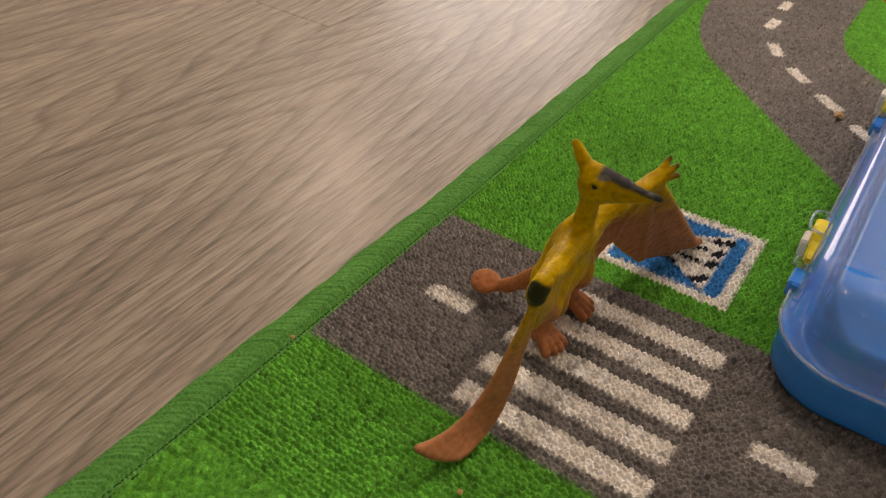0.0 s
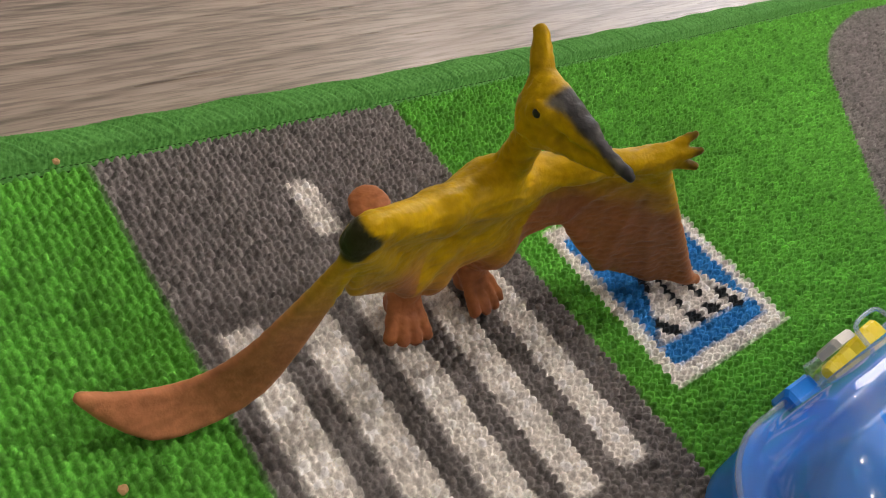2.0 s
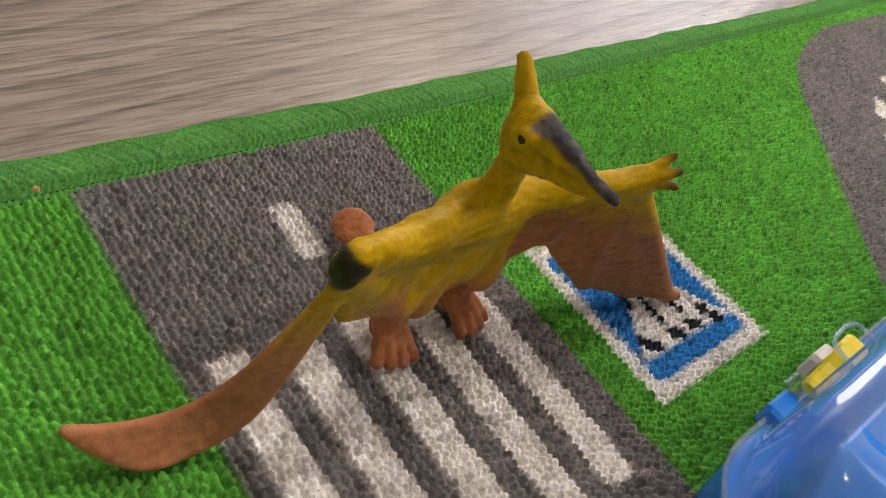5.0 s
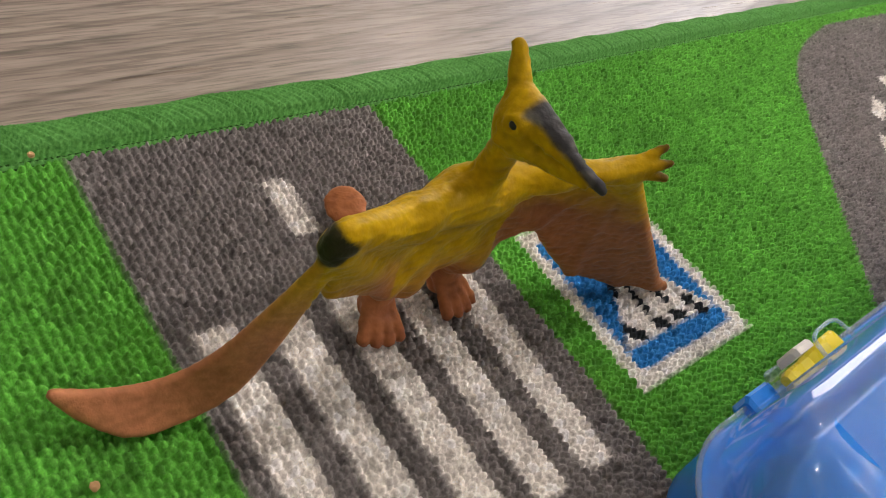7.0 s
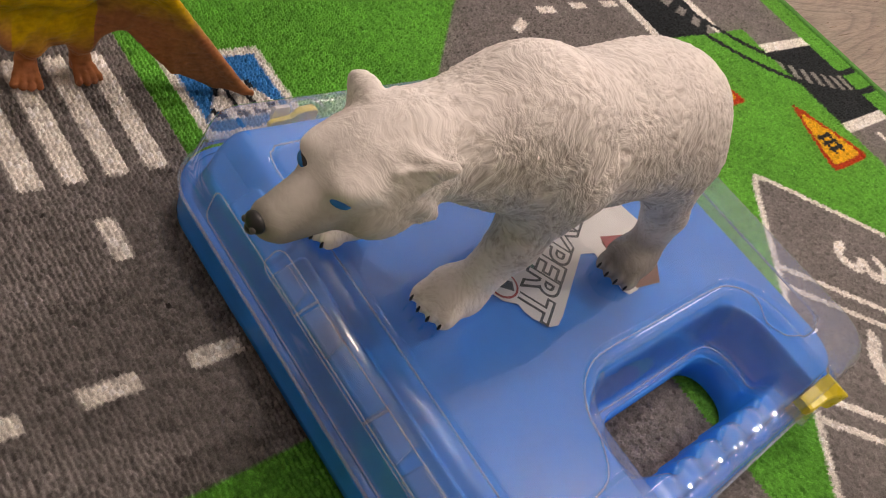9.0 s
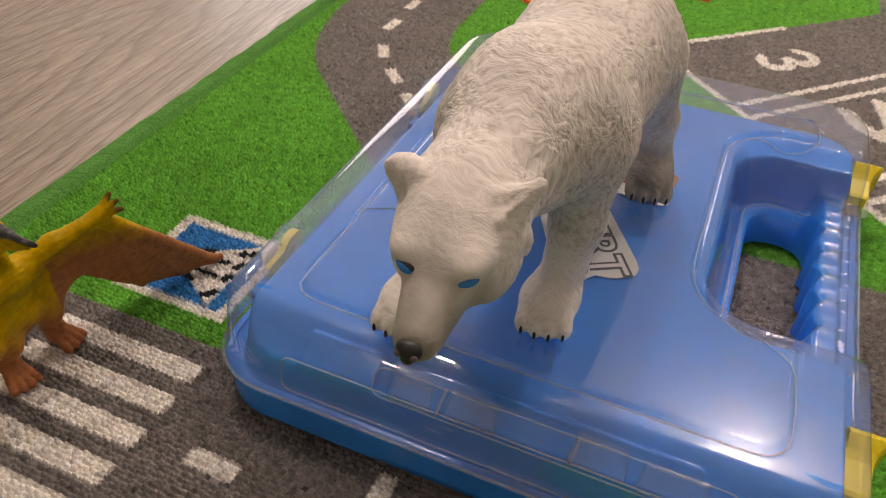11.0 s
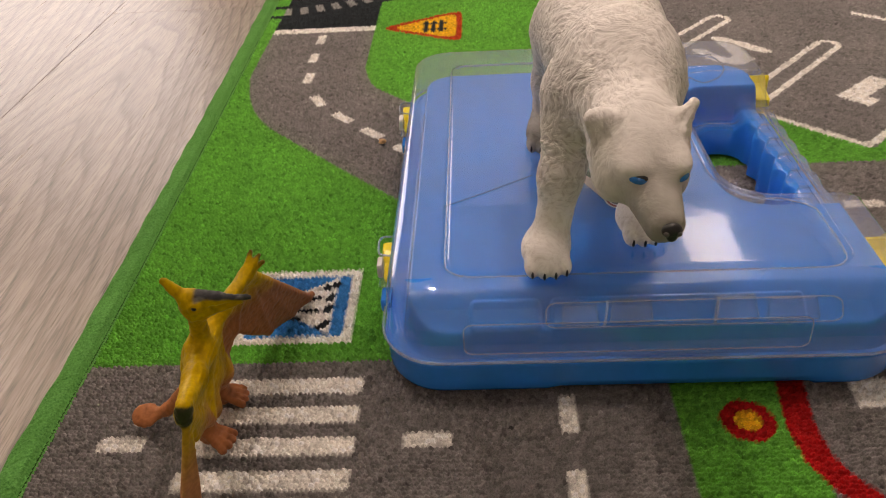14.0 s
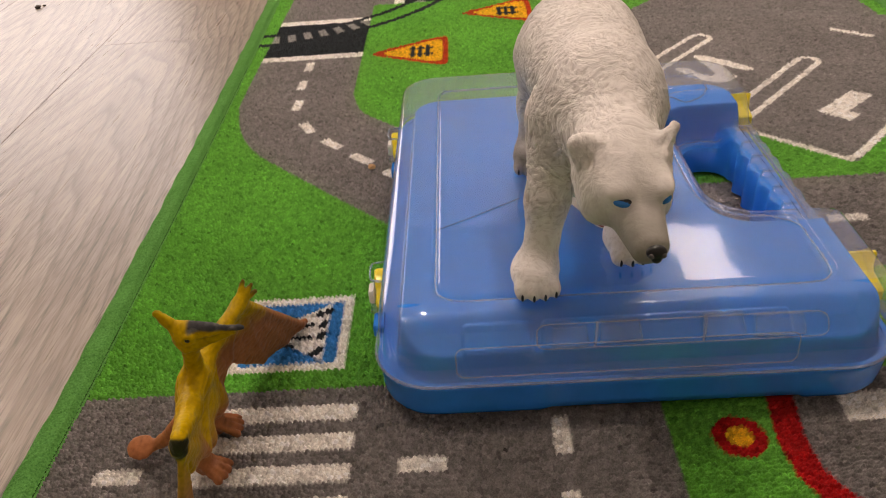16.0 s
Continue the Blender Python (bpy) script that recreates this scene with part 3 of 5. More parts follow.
def binding_strip(length):
    """An overlocked edge: yarn wound slantwise round a flat cord."""
    s = np.arange(0, length, 0.00042)
    a = np.linspace(0, 1, 21)
    S, A = np.meshgrid(s, a, indexing="ij")
    prof = np.sin(np.pi * np.clip(A, 0, 1)) ** 0.45
    yarn = S - A * 0.0150
    wind = np.sin(yarn * math.tau / 0.0024 + 1.6 * np.sin(yarn * 410) + 1.1 * np.sin(yarn * 977 + 1)) * (0.75 + 0.25 * np.sin(yarn * 153))
    w = A * 0.0182
    z = FLOOR_Z + 0.0005 + prof * 0.0062 + wind * 0.00095 * prof - 0.0040 * np.exp(-((A - 0.87) / 0.055) ** 2)
    w = w + 0.0005 * np.sin(S * 61) * (1 - A) + 0.0004 * np.sin(S * 173 + 2) * (1 - A)
    n, m = S.shape
    ids = np.arange(n * m).reshape(n, m)
    quads = np.stack([ids[:-1, :-1], ids[:-1, 1:], ids[1:, 1:], ids[1:, :-1]], -1).reshape(-1, 4)
    return np.stack([w, S, z], -1).reshape(-1, 3), quads


def binding(name, length, m, bowed=False):
    v, q = binding_strip(length)
    mesh = arrays_mesh(name, v, q[:, ::-1])
    mesh.transform(m)
    if bowed:
        for vert in mesh.vertices:
            vert.co.x += float(edge_bow(vert.co.y))
    link_mesh(name, mesh, BINDING, rug, "stitched green edge binding")


binding("edge_binding", 1.33, Matrix.Translation((0, -0.455, 0)), True)
binding("edge_binding", 1.33, Matrix.Translation((0.75, 0.875, 0)) @ Matrix.Rotation(math.pi, 4, "Z"))
binding("edge_binding", 0.72, Matrix.Translation((0.735, -0.455, 0)) @ Matrix.Rotation(math.pi / 2, 4, "Z"))
binding("edge_binding", 0.72, Matrix.Translation((0.015, 0.875, 0)) @ Matrix.Rotation(-math.pi / 2, 4, "Z"))


# ---------------------------------------------------------------- toy case
CX0, CX1, CY0, CY1, CR = 0.195, 0.4715, -0.045, 0.293, 0.032
RIM = 0.024
TOP = 0.060


def rounded(x, y, a, b, c, d, r):
    """Signed distance to a rounded rectangle, below zero inside."""
    qx = np.abs(x - (a + b) / 2) - (b - a) / 2 + r
    qy = np.abs(y - (c + d) / 2) - (d - c) / 2 + r
    return np.hypot(np.maximum(qx, 0), np.maximum(qy, 0)) + np.minimum(np.maximum(qx, qy), 0) - r


def case_d(x, y):
    return rounded(x, y, CX0, CX1, CY0, CY1, CR)


def grip_notch(x, y):
    """The recess round the handle, open to the side."""
    return rounded(x, y, 0.394, 0.60, 0.052, 0.222, 0.030)


def hole_d(x, y, grow=0.0):
    reach = smooth01(0.052, 0.042, np.abs(y - 0.139))
    bumps = 0.0026 * np.cos((y - 0.147) * math.tau / 0.0216) * smooth01(0.432, 0.444, x) * reach
    return rounded(x, y, 0.4125, 0.4500, 0.080, 0.200, 0.0170) - grow + bumps


def outline(inset, n=44):
    """Points round the case, inset inwards, with even corner steps."""
    pts = []
    r = max(CR - inset, 0.002)
    for cx, cy, a0 in ((CX1 - CR, CY0 + CR, -90), (CX1 - CR, CY1 - CR, 0), (CX0 + CR, CY1 - CR, 90), (CX0 + CR, CY0 + CR, 180)):
        for i in range(13):
            a = radians(a0 + 90 * i / 12)
            pts.append((cx + r * math.cos(a), cy + r * math.sin(a)))
    full = []
    for p, q in zip(pts, pts[1:] + pts[:1]):
        d = math.dist(p, q)
        k = max(1, round(d / 0.006))
        full += [(p[0] + (q[0] - p[0]) * i / k, p[1] + (q[1] - p[1]) * i / k) for i in range(k)]
    return full


def rings(bm, profile, zfun, slope=0.0, nose=0.0):
    """Loops round the case at (inset, height) steps, bridged into a wall."""
    base = outline(0.0)
    cxm, cym = (CX0 + CX1) / 2, (CY0 + CY1) / 2
    loops = []
    for inset, h in profile:
        loop = []
        for x, y in base:
            px, py = min(max(x, CX0 + CR), CX1 - CR), min(max(y, CY0 + CR), CY1 - CR)
            dx, dy = x - px, y - py
            d = math.hypot(dx, dy)
            k = (CR - inset - (slope * h + nose * max(0.0, (h - 0.3) / 0.7) ** 3) * smooth01(0.35, 0.95, -dy / d)) / CR
            loop.append(bm.verts.new((px + dx * k, py + dy * k, zfun(x, y, h))))
        loops.append(loop)
    n = len(base)
    for p, q in zip(loops, loops[1:]):
        for i in range(n):
            bm.faces.new((p[i], p[(i + 1) % n], q[(i + 1) % n], q[i]))
    return loops


def sheet(bm, height, region, step, lo, hi, index=0):
    """A surface over the plan where region < 0, its rim drawn onto the outline."""
    xs, ys = np.arange(lo[0], hi[0], step), np.arange(lo[1], hi[1], step)
    X, Y = np.meshgrid(xs, ys, indexing="ij")
    mid = region((X[:-1, :-1] + X[1:, 1:]) / 2, (Y[:-1, :-1] + Y[1:, 1:]) / 2) < 0
    use = np.zeros(X.shape, int)
    for a, b in ((0, 0), (1, 0), (0, 1), (1, 1)):
        use[a:a + mid.shape[0], b:b + mid.shape[1]] += mid
    edge = (use > 0) & (use < 4)
    for _ in range(4):
        d = region(X, Y)
        gx = (region(X + 1e-4, Y) - d) / 1e-4
        gy = (region(X, Y + 1e-4) - d) / 1e-4
        g2 = np.maximum(gx * gx + gy * gy, 0.25)
        X, Y = np.where(edge, X - d * gx / g2, X), np.where(edge, Y - d * gy / g2, Y)
    Z = height(X, Y)
    made = {}
    for i, j in np.argwhere(use > 0):
        made[i, j] = bm.verts.new((X[i, j], Y[i, j], Z[i, j]))
    for i, j in np.argwhere(mid):
        f = bm.faces.new((made[i, j], made[i + 1, j], made[i + 1, j + 1], made[i, j + 1]))
        f.material_index = index
    return [v for (i, j), v in made.items() if edge[i, j]]


def lid_height(x, y):
    """Top of the lid: flat panel with a moulded groove, dipping round the handle."""
    notch = grip_notch(x, y)
    rail = smooth01(0.441, 0.452, x) * smooth01(0.082, 0.070, np.abs(y - 0.139))
    z = TOP - (0.0335 - 0.0130 * rail) * smooth01(0.002, -0.0150, notch)
    z = z + 0.0016 * np.cos((y - 0.147) * math.tau / 0.0216) * smooth01(0.446, 0.452, x) * smooth01(0.058, 0.048, np.abs(y - 0.139))
    panel = np.maximum(rounded(x, y, 0.2290, 0.4385, -0.0165, 0.2560, 0.014), 0.006 - notch)
    z = z - 0.0022 * np.exp(-(panel / 0.0013) ** 2)
    z = z + 0.0012 * smooth01(0.001, -0.002, panel)
    return z


case = tagged(new("toy_case"), "blue plastic toy case with clear lid and yellow latches", "toy case")

# opaque base
bm = bmesh.new()


def base_z(x, y, h):
    lifted = 0.0055 if (y < CY0 + 0.012 and 0.284 < x < 0.416) else 0.0
    return max(h, lifted) if h < 0.02 else h


rings(bm, ((0.020, 0.0012), (0.0045, 0.0012), (0.0018, 0.0022), (0.0005, 0.005), (0.0002, 0.010), (0.0, 0.0165), (-0.0006, 0.0205), (-0.0008, RIM - 0.0008), (0.0, RIM), (0.0030, RIM)), base_z)
base_tray = part("base", bm, BLUE, case, "opaque blue base tray", smooth=True)


def deck_height(x, y):
    """Blue moulded insert under the lid."""
    notch = grip_notch(x, y)
    z = 0.0500 - 0.0280 * smooth01(-0.002, -0.0125, notch)
    z = z - 0.013 * smooth01(-0.0140, -0.0400, y) * smooth01(0.0, 0.004, notch)
    ridge = np.zeros_like(x)
    for a, b, h in ((0.242, 0.279, 0.002), (0.284, 0.413, 0.003)):
        ridge = np.maximum(ridge, h * smooth01(0.0004, -0.0012, rounded(x, y, a, b, -0.0372, -0.0225, 0.003)))
    z = z + ridge
    rail = smooth01(0.442, 0.451, x) * smooth01(0.080, 0.068, np.abs(y - 0.139)) * smooth01(-0.002, -0.012, notch)
    z = z + 0.0120 * rail
    z = z + 0.0010 * np.cos((y - 0.147) * math.tau / 0.0216) * smooth01(0.446, 0.452, x) * smooth01(0.468, 0.461, x) * smooth01(0.058, 0.048, np.abs(y - 0.139))
    low = RIM - 0.001
    plateau = rounded(x, y, 0.2050, 0.4650, -0.0412, 0.2630, 0.026)
    return low + (z - low) * smooth01(0.0008, -0.0050, plateau)


bm = bmesh.new()
edge = sheet(bm, deck_height, lambda x, y: np.maximum(case_d(x, y) + 0.0028, -hole_d(x, y)), 0.0010, (0.19, -0.05), (0.485, 0.295))
rim_verts = [v for v in edge if abs(float(hole_d(np.array(v.co.x), np.array(v.co.y)))) < 0.0006]
rim_set = set(rim_verts)
walls = [e for e in bm.edges if e.verts[0] in rim_set and e.verts[1] in rim_set and len(e.link_faces) == 1]
down = bmesh.ops.extrude_edge_only(bm, edges=walls)
for v in [g for g in down["geom"] if isinstance(g, bmesh.types.BMVert)]:
    v.co.z = 0.0012
part("insert", bm, BLUE, case, "moulded blue insert with a scalloped carrying grip", smooth=True)

# clear lid
bm = bmesh.new()
INNER = 0.0125


def lid_z(x, y, h):
    px, py = min(max(x, CX0 + INNER), CX1 - INNER), min(max(y, CY0 + INNER), CY1 - INNER)
    top = float(lid_height(np.array([px]), np.array([py]))[0])
    return RIM + 0.0006 + (top - RIM - 0.0006) * h


rings(bm, ((-0.0022, 0.0), (-0.0022, 0.045), (0.0002, 0.06), (0.0010, 0.35), (0.0016, 0.55), (0.0022, 0.70), (0.0028, 0.79), (0.0036, 0.86), (0.0044, 0.91), (0.0054, 0.95), (0.0078, 0.985), (0.0102, 0.997), (INNER, 1.0)), lid_z, 0.004, 0.010)
hole_rim = sheet(bm, lid_height, lambda x, y: np.maximum(np.maximum(case_d(x, y) + INNER, CY0 + INNER + 0.014 - y), -hole_d(x, y, 0.0015)), 0.0010, (0.2, -0.035), (0.475, 0.285))
rim_set = {v for v in hole_rim if abs(float(hole_d(np.array(v.co.x), np.array(v.co.y), 0.0015))) < 0.0006}
walls = [e for e in bm.edges if e.verts[0] in rim_set and e.verts[1] in rim_set and len(e.link_faces) == 1]
down = bmesh.ops.extrude_edge_only(bm, edges=walls)
for v in [g for g in down["geom"] if isinstance(g, bmesh.types.BMVert)]:
    v.co.z -= 0.004


def bead(bm, pts, r, closed=True):
    """A thin moulded line: a tube through the points."""
    n = len(pts)
    loops = []
    for i, p in enumerate(pts):
        i0, i1 = (i - 1, (i + 1) % n) if closed else (max(i - 1, 0), min(i + 1, n - 1))
        d = (Vector(pts[i1]) - Vector(pts[i0])).normalized()
        u = d.cross(Vector((0, -0.8, 0.6))).normalized()
        w = d.cross(u)
        loops.append([bm.verts.new(Vector(p) + (u * math.cos(a) + w * math.sin(a)) * r) for a in (0, 1.047, 2.094, 3.142, 4.189, 5.236)])
    for p, q in zip(loops, loops[1:] + (loops[:1] if closed else [])):
        for i in range(6):
            bm.faces.new((p[i], p[(i + 1) % 6], q[(i + 1) % 6], q[i]))


bmesh.ops.recalc_face_normals(bm, faces=bm.faces)
lid = part("lid", bm, CLEAR, case, "clear transparent plastic lid with moulded grooves", smooth=True)


def moulded_line(pts, r, closed=True):
    bm = bmesh.new()
    bead(bm, pts, r, closed)
    bmesh.ops.recalc_face_normals(bm, faces=bm.faces)
    part("moulded_line", bm, CLEAR_EDGE, lid, smooth=True)


# long moulded frame on the sloping front
frame_pts = []
for cx, cz, a0 in ((0.408, 0.0335, -90), (0.408, 0.0425, 0), (0.243, 0.0425, 90), (0.243, 0.0335, 180)):
    for i in range(7):
        a = radians(a0 + 15 * i)
        px, pz = cx + 0.0045 * math.cos(a), cz + 0.0045 * math.sin(a)
        frame_pts.append((px, CY0 + 0.0007 + (pz - RIM) / (TOP - RIM) * 0.0046, pz))
moulded_line(frame_pts, 0.0004)
groove = [(0.2290, 0.120), (0.2290, 0.030), (0.2290, -0.004), (0.2325, -0.0130), (0.2420, -0.0165), (0.300, -0.0165), (0.380, -0.0165), (0.4250, -0.0165), (0.4345, -0.0130), (0.4385, -0.004),
          (0.4385, 0.020), (0.4340, 0.034), (0.4200, 0.0435), (0.4030, 0.053), (0.3925, 0.066), (0.3885, 0.084), (0.3885, 0.130), (0.3885, 0.185), (0.3930, 0.205), (0.4060, 0.2165), (0.4240, 0.2190),
          (0.4345, 0.2215), (0.4385, 0.2310), (0.4385, 0.2440), (0.4345, 0.2530), (0.4250, 0.2560), (0.340, 0.2560), (0.2450, 0.2560), (0.2325, 0.2525), (0.2290, 0.2430), (0.2290, 0.200)]
moulded_line([(px, py, float(lid_height(np.array([px]), np.array([py]))[0]) + 0.0004) for px, py, _ in curve_points([(a, b, 0.0) for a, b in groove], 4)], 0.00045)
window_pts = []
for cx, cz, a0 in ((0.421, 0.0465, -90), (0.421, 0.0510, 0), (0.286, 0.0510, 90), (0.286, 0.0465, 180)):
    for i in range(7):
        a = radians(a0 + 15 * i)
        px, pz = cx + 0.0055 * math.cos(a), cz + 0.0030 * math.sin(a)
        h = (pz - RIM) / (TOP - RIM)
        window_pts.append((px, CY0 + float(np.interp(h, (0.06, 0.35, 0.70, 0.86, 0.95), (0.0002, 0.0010, 0.0022, 0.0036, 0.0054))) + 0.004 * h + 0.010 * max(0.0, (h - 0.3) / 0.7) ** 3 - 0.0002, pz))
moulded_line(window_pts, 0.0004)
# Bead round the rim whose pale colour stands in for the flange's white reflection.
moulded_line([(px, py, RIM + 0.0014) for px, py in outline(-0.0016)], 0.0008)


def front_point(x, z, out=0.0):
    """A point on the sloping front of the lid at height z, lifted outwards."""
    h = (z - RIM) / (TOP - RIM)
    y = CY0 + float(np.interp(h, (0.06, 0.35, 0.70, 0.86, 0.95, 1.0), (0.0002, 0.0010, 0.0022, 0.0036, 0.0054, 0.0125))) + 0.004 * h + 0.010 * max(0.0, (h - 0.3) / 0.7) ** 3
    return x, y - out * 0.8, z + out * 0.6


def front_pad(a, b, low, high, lift):
    """A shallow raised pad moulded into the lid's front, with chamfered sides."""
    bm = bmesh.new()
    c = 0.0022
    loops = []
    for inset, out in ((0.0, -0.0003), (c * 0.5, lift * 0.8), (c * 0.8, lift), (c * 1.6, lift)):
        k = inset * 0.7
        loops.append([bm.verts.new(front_point(px, pz, out)) for px, pz in ((a + inset + 0.001, low + k), (b - inset - 0.001, low + k), (b - inset, low + k + 0.0008), (b - inset - 0.0012, high - k), (a + inset + 0.0012, high - k), (a + inset, low + k + 0.0008))])
    for p, q in zip(loops, loops[1:]):
        for i in range(6):
            bm.faces.new((p[i], p[(i + 1) % 6], q[(i + 1) % 6], q[i]))
    bm.faces.new(loops[-1])
    bead(bm, [front_point(px, pz, lift) for px, pz in ((a + 0.002, low + 0.001), (b - 0.002, low + 0.001), (b - 0.001, low + 0.002), (b - 0.0022, high - 0.001), (a + 0.0022, high - 0.001), (a + 0.001, low + 0.002))], 0.00032)
    bmesh.ops.recalc_face_normals(bm, faces=bm.faces)
    part("raised_pad", bm, CLEAR, lid)


for a, b, low, high, lift in ((0.2875, 0.3075, 0.0435, 0.0535, 0.0012), (0.3115, 0.3345, 0.0445, 0.0550, 0.0018), (0.3625, 0.3860, 0.0450, 0.0555, 0.0022), (0.3890, 0.4160, 0.0440, 0.0545, 0.0014)):
    front_pad(a, b, low, high, lift)
for tx in (0.3095, 0.3640):
    moulded_line([front_point(tx + 0.0020 * k, 0.0440 + 0.0105 * k, 0.0012) for k in (0, 0.25, 0.5, 0.75, 1)], 0.0008, False)
well = [(0.4085, 0.084), (0.4085, 0.140), (0.4085, 0.184), (0.4120, 0.1960), (0.4220, 0.2015), (0.4340, 0.2020), (0.4450, 0.1980)]
moulded_line([(px, py, float(lid_height(np.array([px]), np.array([py]))[0]) + 0.0003) for px, py, _ in curve_points([(a, b, 0.0) for a, b in well], 4)], 0.0004, False)


def bar(bm, x, side, stations):
    """A bar along y built up from (y, reach, low, high) stations."""
    loops = []
    for y, reach, low, high in stations:
        a, b = x, x + side * reach
        c = min(0.0010, reach * 0.3)
        loops.append([bm.verts.new(p) for p in ((a, y, low), (b - side * c, y, low), (b, y, low + c), (b, y, high - c), (b - side * c, y, high), (a, y, high))])
    for p, q in zip(loops, loops[1:]):
        for i in range(6):
            bm.faces.new((p[i], p[(i + 1) % 6], q[(i + 1) % 6], q[i]))
    bm.faces.new(loops[0])
    bm.faces.new(loops[-1][::-1])
    bmesh.ops.recalc_face_normals(bm, faces=bm.faces)
    return bm


def hinge(x, y, side):
    """A yellow clip held by a clear bracket over a blue lug."""
    ob = part("latch", bar(bmesh.new(), x, side, ((y - 0.008, 0.0028, 0.032, 0.0350), (y - 0.006, 0.0036, 0.0315, 0.0360), (y + 0.005, 0.0040, 0.0315, 0.0365), (y + 0.008, 0.0046, 0.0315, 0.0390),
                                                (y + 0.012, 0.0054, 0.0320, 0.0405), (y + 0.019, 0.0056, 0.0325, 0.0405), (y + 0.021, 0.0044, 0.0335, 0.0395))), YELLOW, case, "yellow plastic snap latch")
    part("pivot", bar(bmesh.new(), x + side * 0.0045, side, ((y - 0.0045, 0.0022, 0.033, 0.0395), (y - 0.0035, 0.0030, 0.032, 0.0410), (y + 0.0050, 0.0030, 0.032, 0.0410), (y + 0.0060, 0.0022, 0.033, 0.0395))), WHITE_PLASTIC, ob, "white plastic pivot block")
    part("bracket", bar(bmesh.new(), x, side, ((y - 0.010, 0.0040, 0.0285, 0.0300), (y - 0.008, 0.0070, 0.0285, 0.0300), (y + 0.022, 0.0070, 0.0285, 0.0300), (y + 0.024, 0.0040, 0.0285, 0.0300))), CLEAR, ob, "clear plastic bracket")
    hoop = bmesh.new()
    bead(hoop, curve_points([(x, y + 0.004, 0.0420), (x + side * 0.0060, y + 0.0055, 0.0425), (x + side * 0.0075, y + 0.013, 0.0425), (x + side * 0.0066, y + 0.0215, 0.0425), (x, y + 0.0235, 0.0420)], 4), 0.0007, False)
    part("hoop", hoop, CLEAR_EDGE, ob, "clear plastic hoop round the latch", smooth=True)
    part("lug", bar(bmesh.new(), x - side * 0.001, side, ((y - 0.021, 0.0045, 0.021, 0.0275), (y - 0.0195, 0.0060, 0.020, 0.0285), (y - 0.008, 0.0060, 0.020, 0.0285), (y - 0.0065, 0.0048, 0.021, 0.0275))), BLUE, ob, "blue plastic hinge lug")


def clip(x, y, side):
    """A yellow clip whose free end flares like a fin."""
    ob = part("latch", bar(bmesh.new(), x, side, ((y - 0.012, 0.0095, 0.031, 0.037), (y - 0.010, 0.0105, 0.030, 0.038), (y + 0.004, 0.0110, 0.030, 0.040), (y + 0.008, 0.0120, 0.030, 0.042),
                                                (y + 0.013, 0.0155, 0.029, 0.046), (y + 0.016, 0.0165, 0.032, 0.045), (y + 0.018, 0.0140, 0.034, 0.043))), YELLOW, case, "yellow plastic snap latch with flared tip")
    part("bracket", bar(bmesh.new(), x, side, ((y - 0.018, 0.0110, 0.0270, 0.0285), (y - 0.016, 0.0135, 0.0270, 0.0285), (y + 0.008, 0.0135, 0.0275, 0.0290), (y + 0.010, 0.0110, 0.0275, 0.0290))), CLEAR, ob, "clear plastic bracket")


for yy in (0.022, 0.205):
    hinge(CX0 + 0.0006, yy, -1)
for yy in (0.012, 0.232):
    clip(CX1 - 0.0080, yy - 0.002, 1)

# sticker on the insert, under the lid
STICK = 0.0506
sticker_plan = [(0.288, 0.165), (0.299, 0.184), (0.340, 0.193), (0.350, 0.191), (0.3560, 0.181), (0.3625, 0.160), (0.3670, 0.146), (0.3675, 0.138), (0.3640, 0.1350), (0.3590, 0.1355), (0.3375, 0.137), (0.3350, 0.127), (0.3620, 0.0840), (0.3650, 0.0775), (0.3640, 0.0720), (0.357, 0.0665), (0.352, 0.0645), (0.3465, 0.0640), (0.3420, 0.0570), (0.3360, 0.0540), (0.3295, 0.0555), (0.3255, 0.0620), (0.317, 0.080), (0.309, 0.096)]


def flat_plate(name, plan, z, h, mat, parent, label=""):
    bm = bmesh.new()
    f = bm.faces.new([bm.verts.new((px, py, z)) for px, py in plan])
    r = bmesh.ops.extrude_face_region(bm, geom=[f])
    bmesh.ops.translate(bm, vec=(0, 0, h), verts=[v for v in r["geom"] if isinstance(v, bmesh.types.BMVert)])
    bmesh.ops.recalc_face_normals(bm, faces=bm.faces)
    return part(name, bm, mat, parent, label)


sticker = flat_plate("sticker", sticker_plan, STICK, 0.0003, PAPER, case, "white printed sticker with lettering")


def lettering(body, x, y, size, turn, z, mat, fat, name):
    cu = bpy.data.curves.new(name, "FONT")
    cu.body, cu.size, cu.offset, cu.extrude = body, size, fat, 0.00006
    cu.align_x, cu.align_y = "CENTER", "CENTER"
    tmp = new(name, cu)
    mesh = bpy.data.meshes.new_from_object(tmp.evaluated_get(bpy.context.evaluated_depsgraph_get()))
    bpy.data.objects.remove(tmp)
    mesh.transform(Matrix.Translation((x, y, z)) @ Matrix.Rotation(radians(turn), 4, "Z"))
    return link_mesh(name, mesh, mat, sticker)


lettering("EXPERT", 0.3300, 0.1045, 0.0265, -59, STICK + 0.00042, INK, 0.0014, "lettering")
lettering("EXPERT", 0.3300, 0.1045, 0.0265, -59, STICK + 0.00056, PAPER, -0.0001, "lettering")
ring_plan = lambda cx, cy, r: [(cx + r * math.cos(a * math.tau / 28), cy + r * math.sin(a * math.tau / 28)) for a in range(28)]
BADGE = (0.3340, 0.0635)
flat_plate("badge", ring_plan(*BADGE, 0.0098), STICK + 0.0004, 0.00012, PAPER, sticker, "round badge")
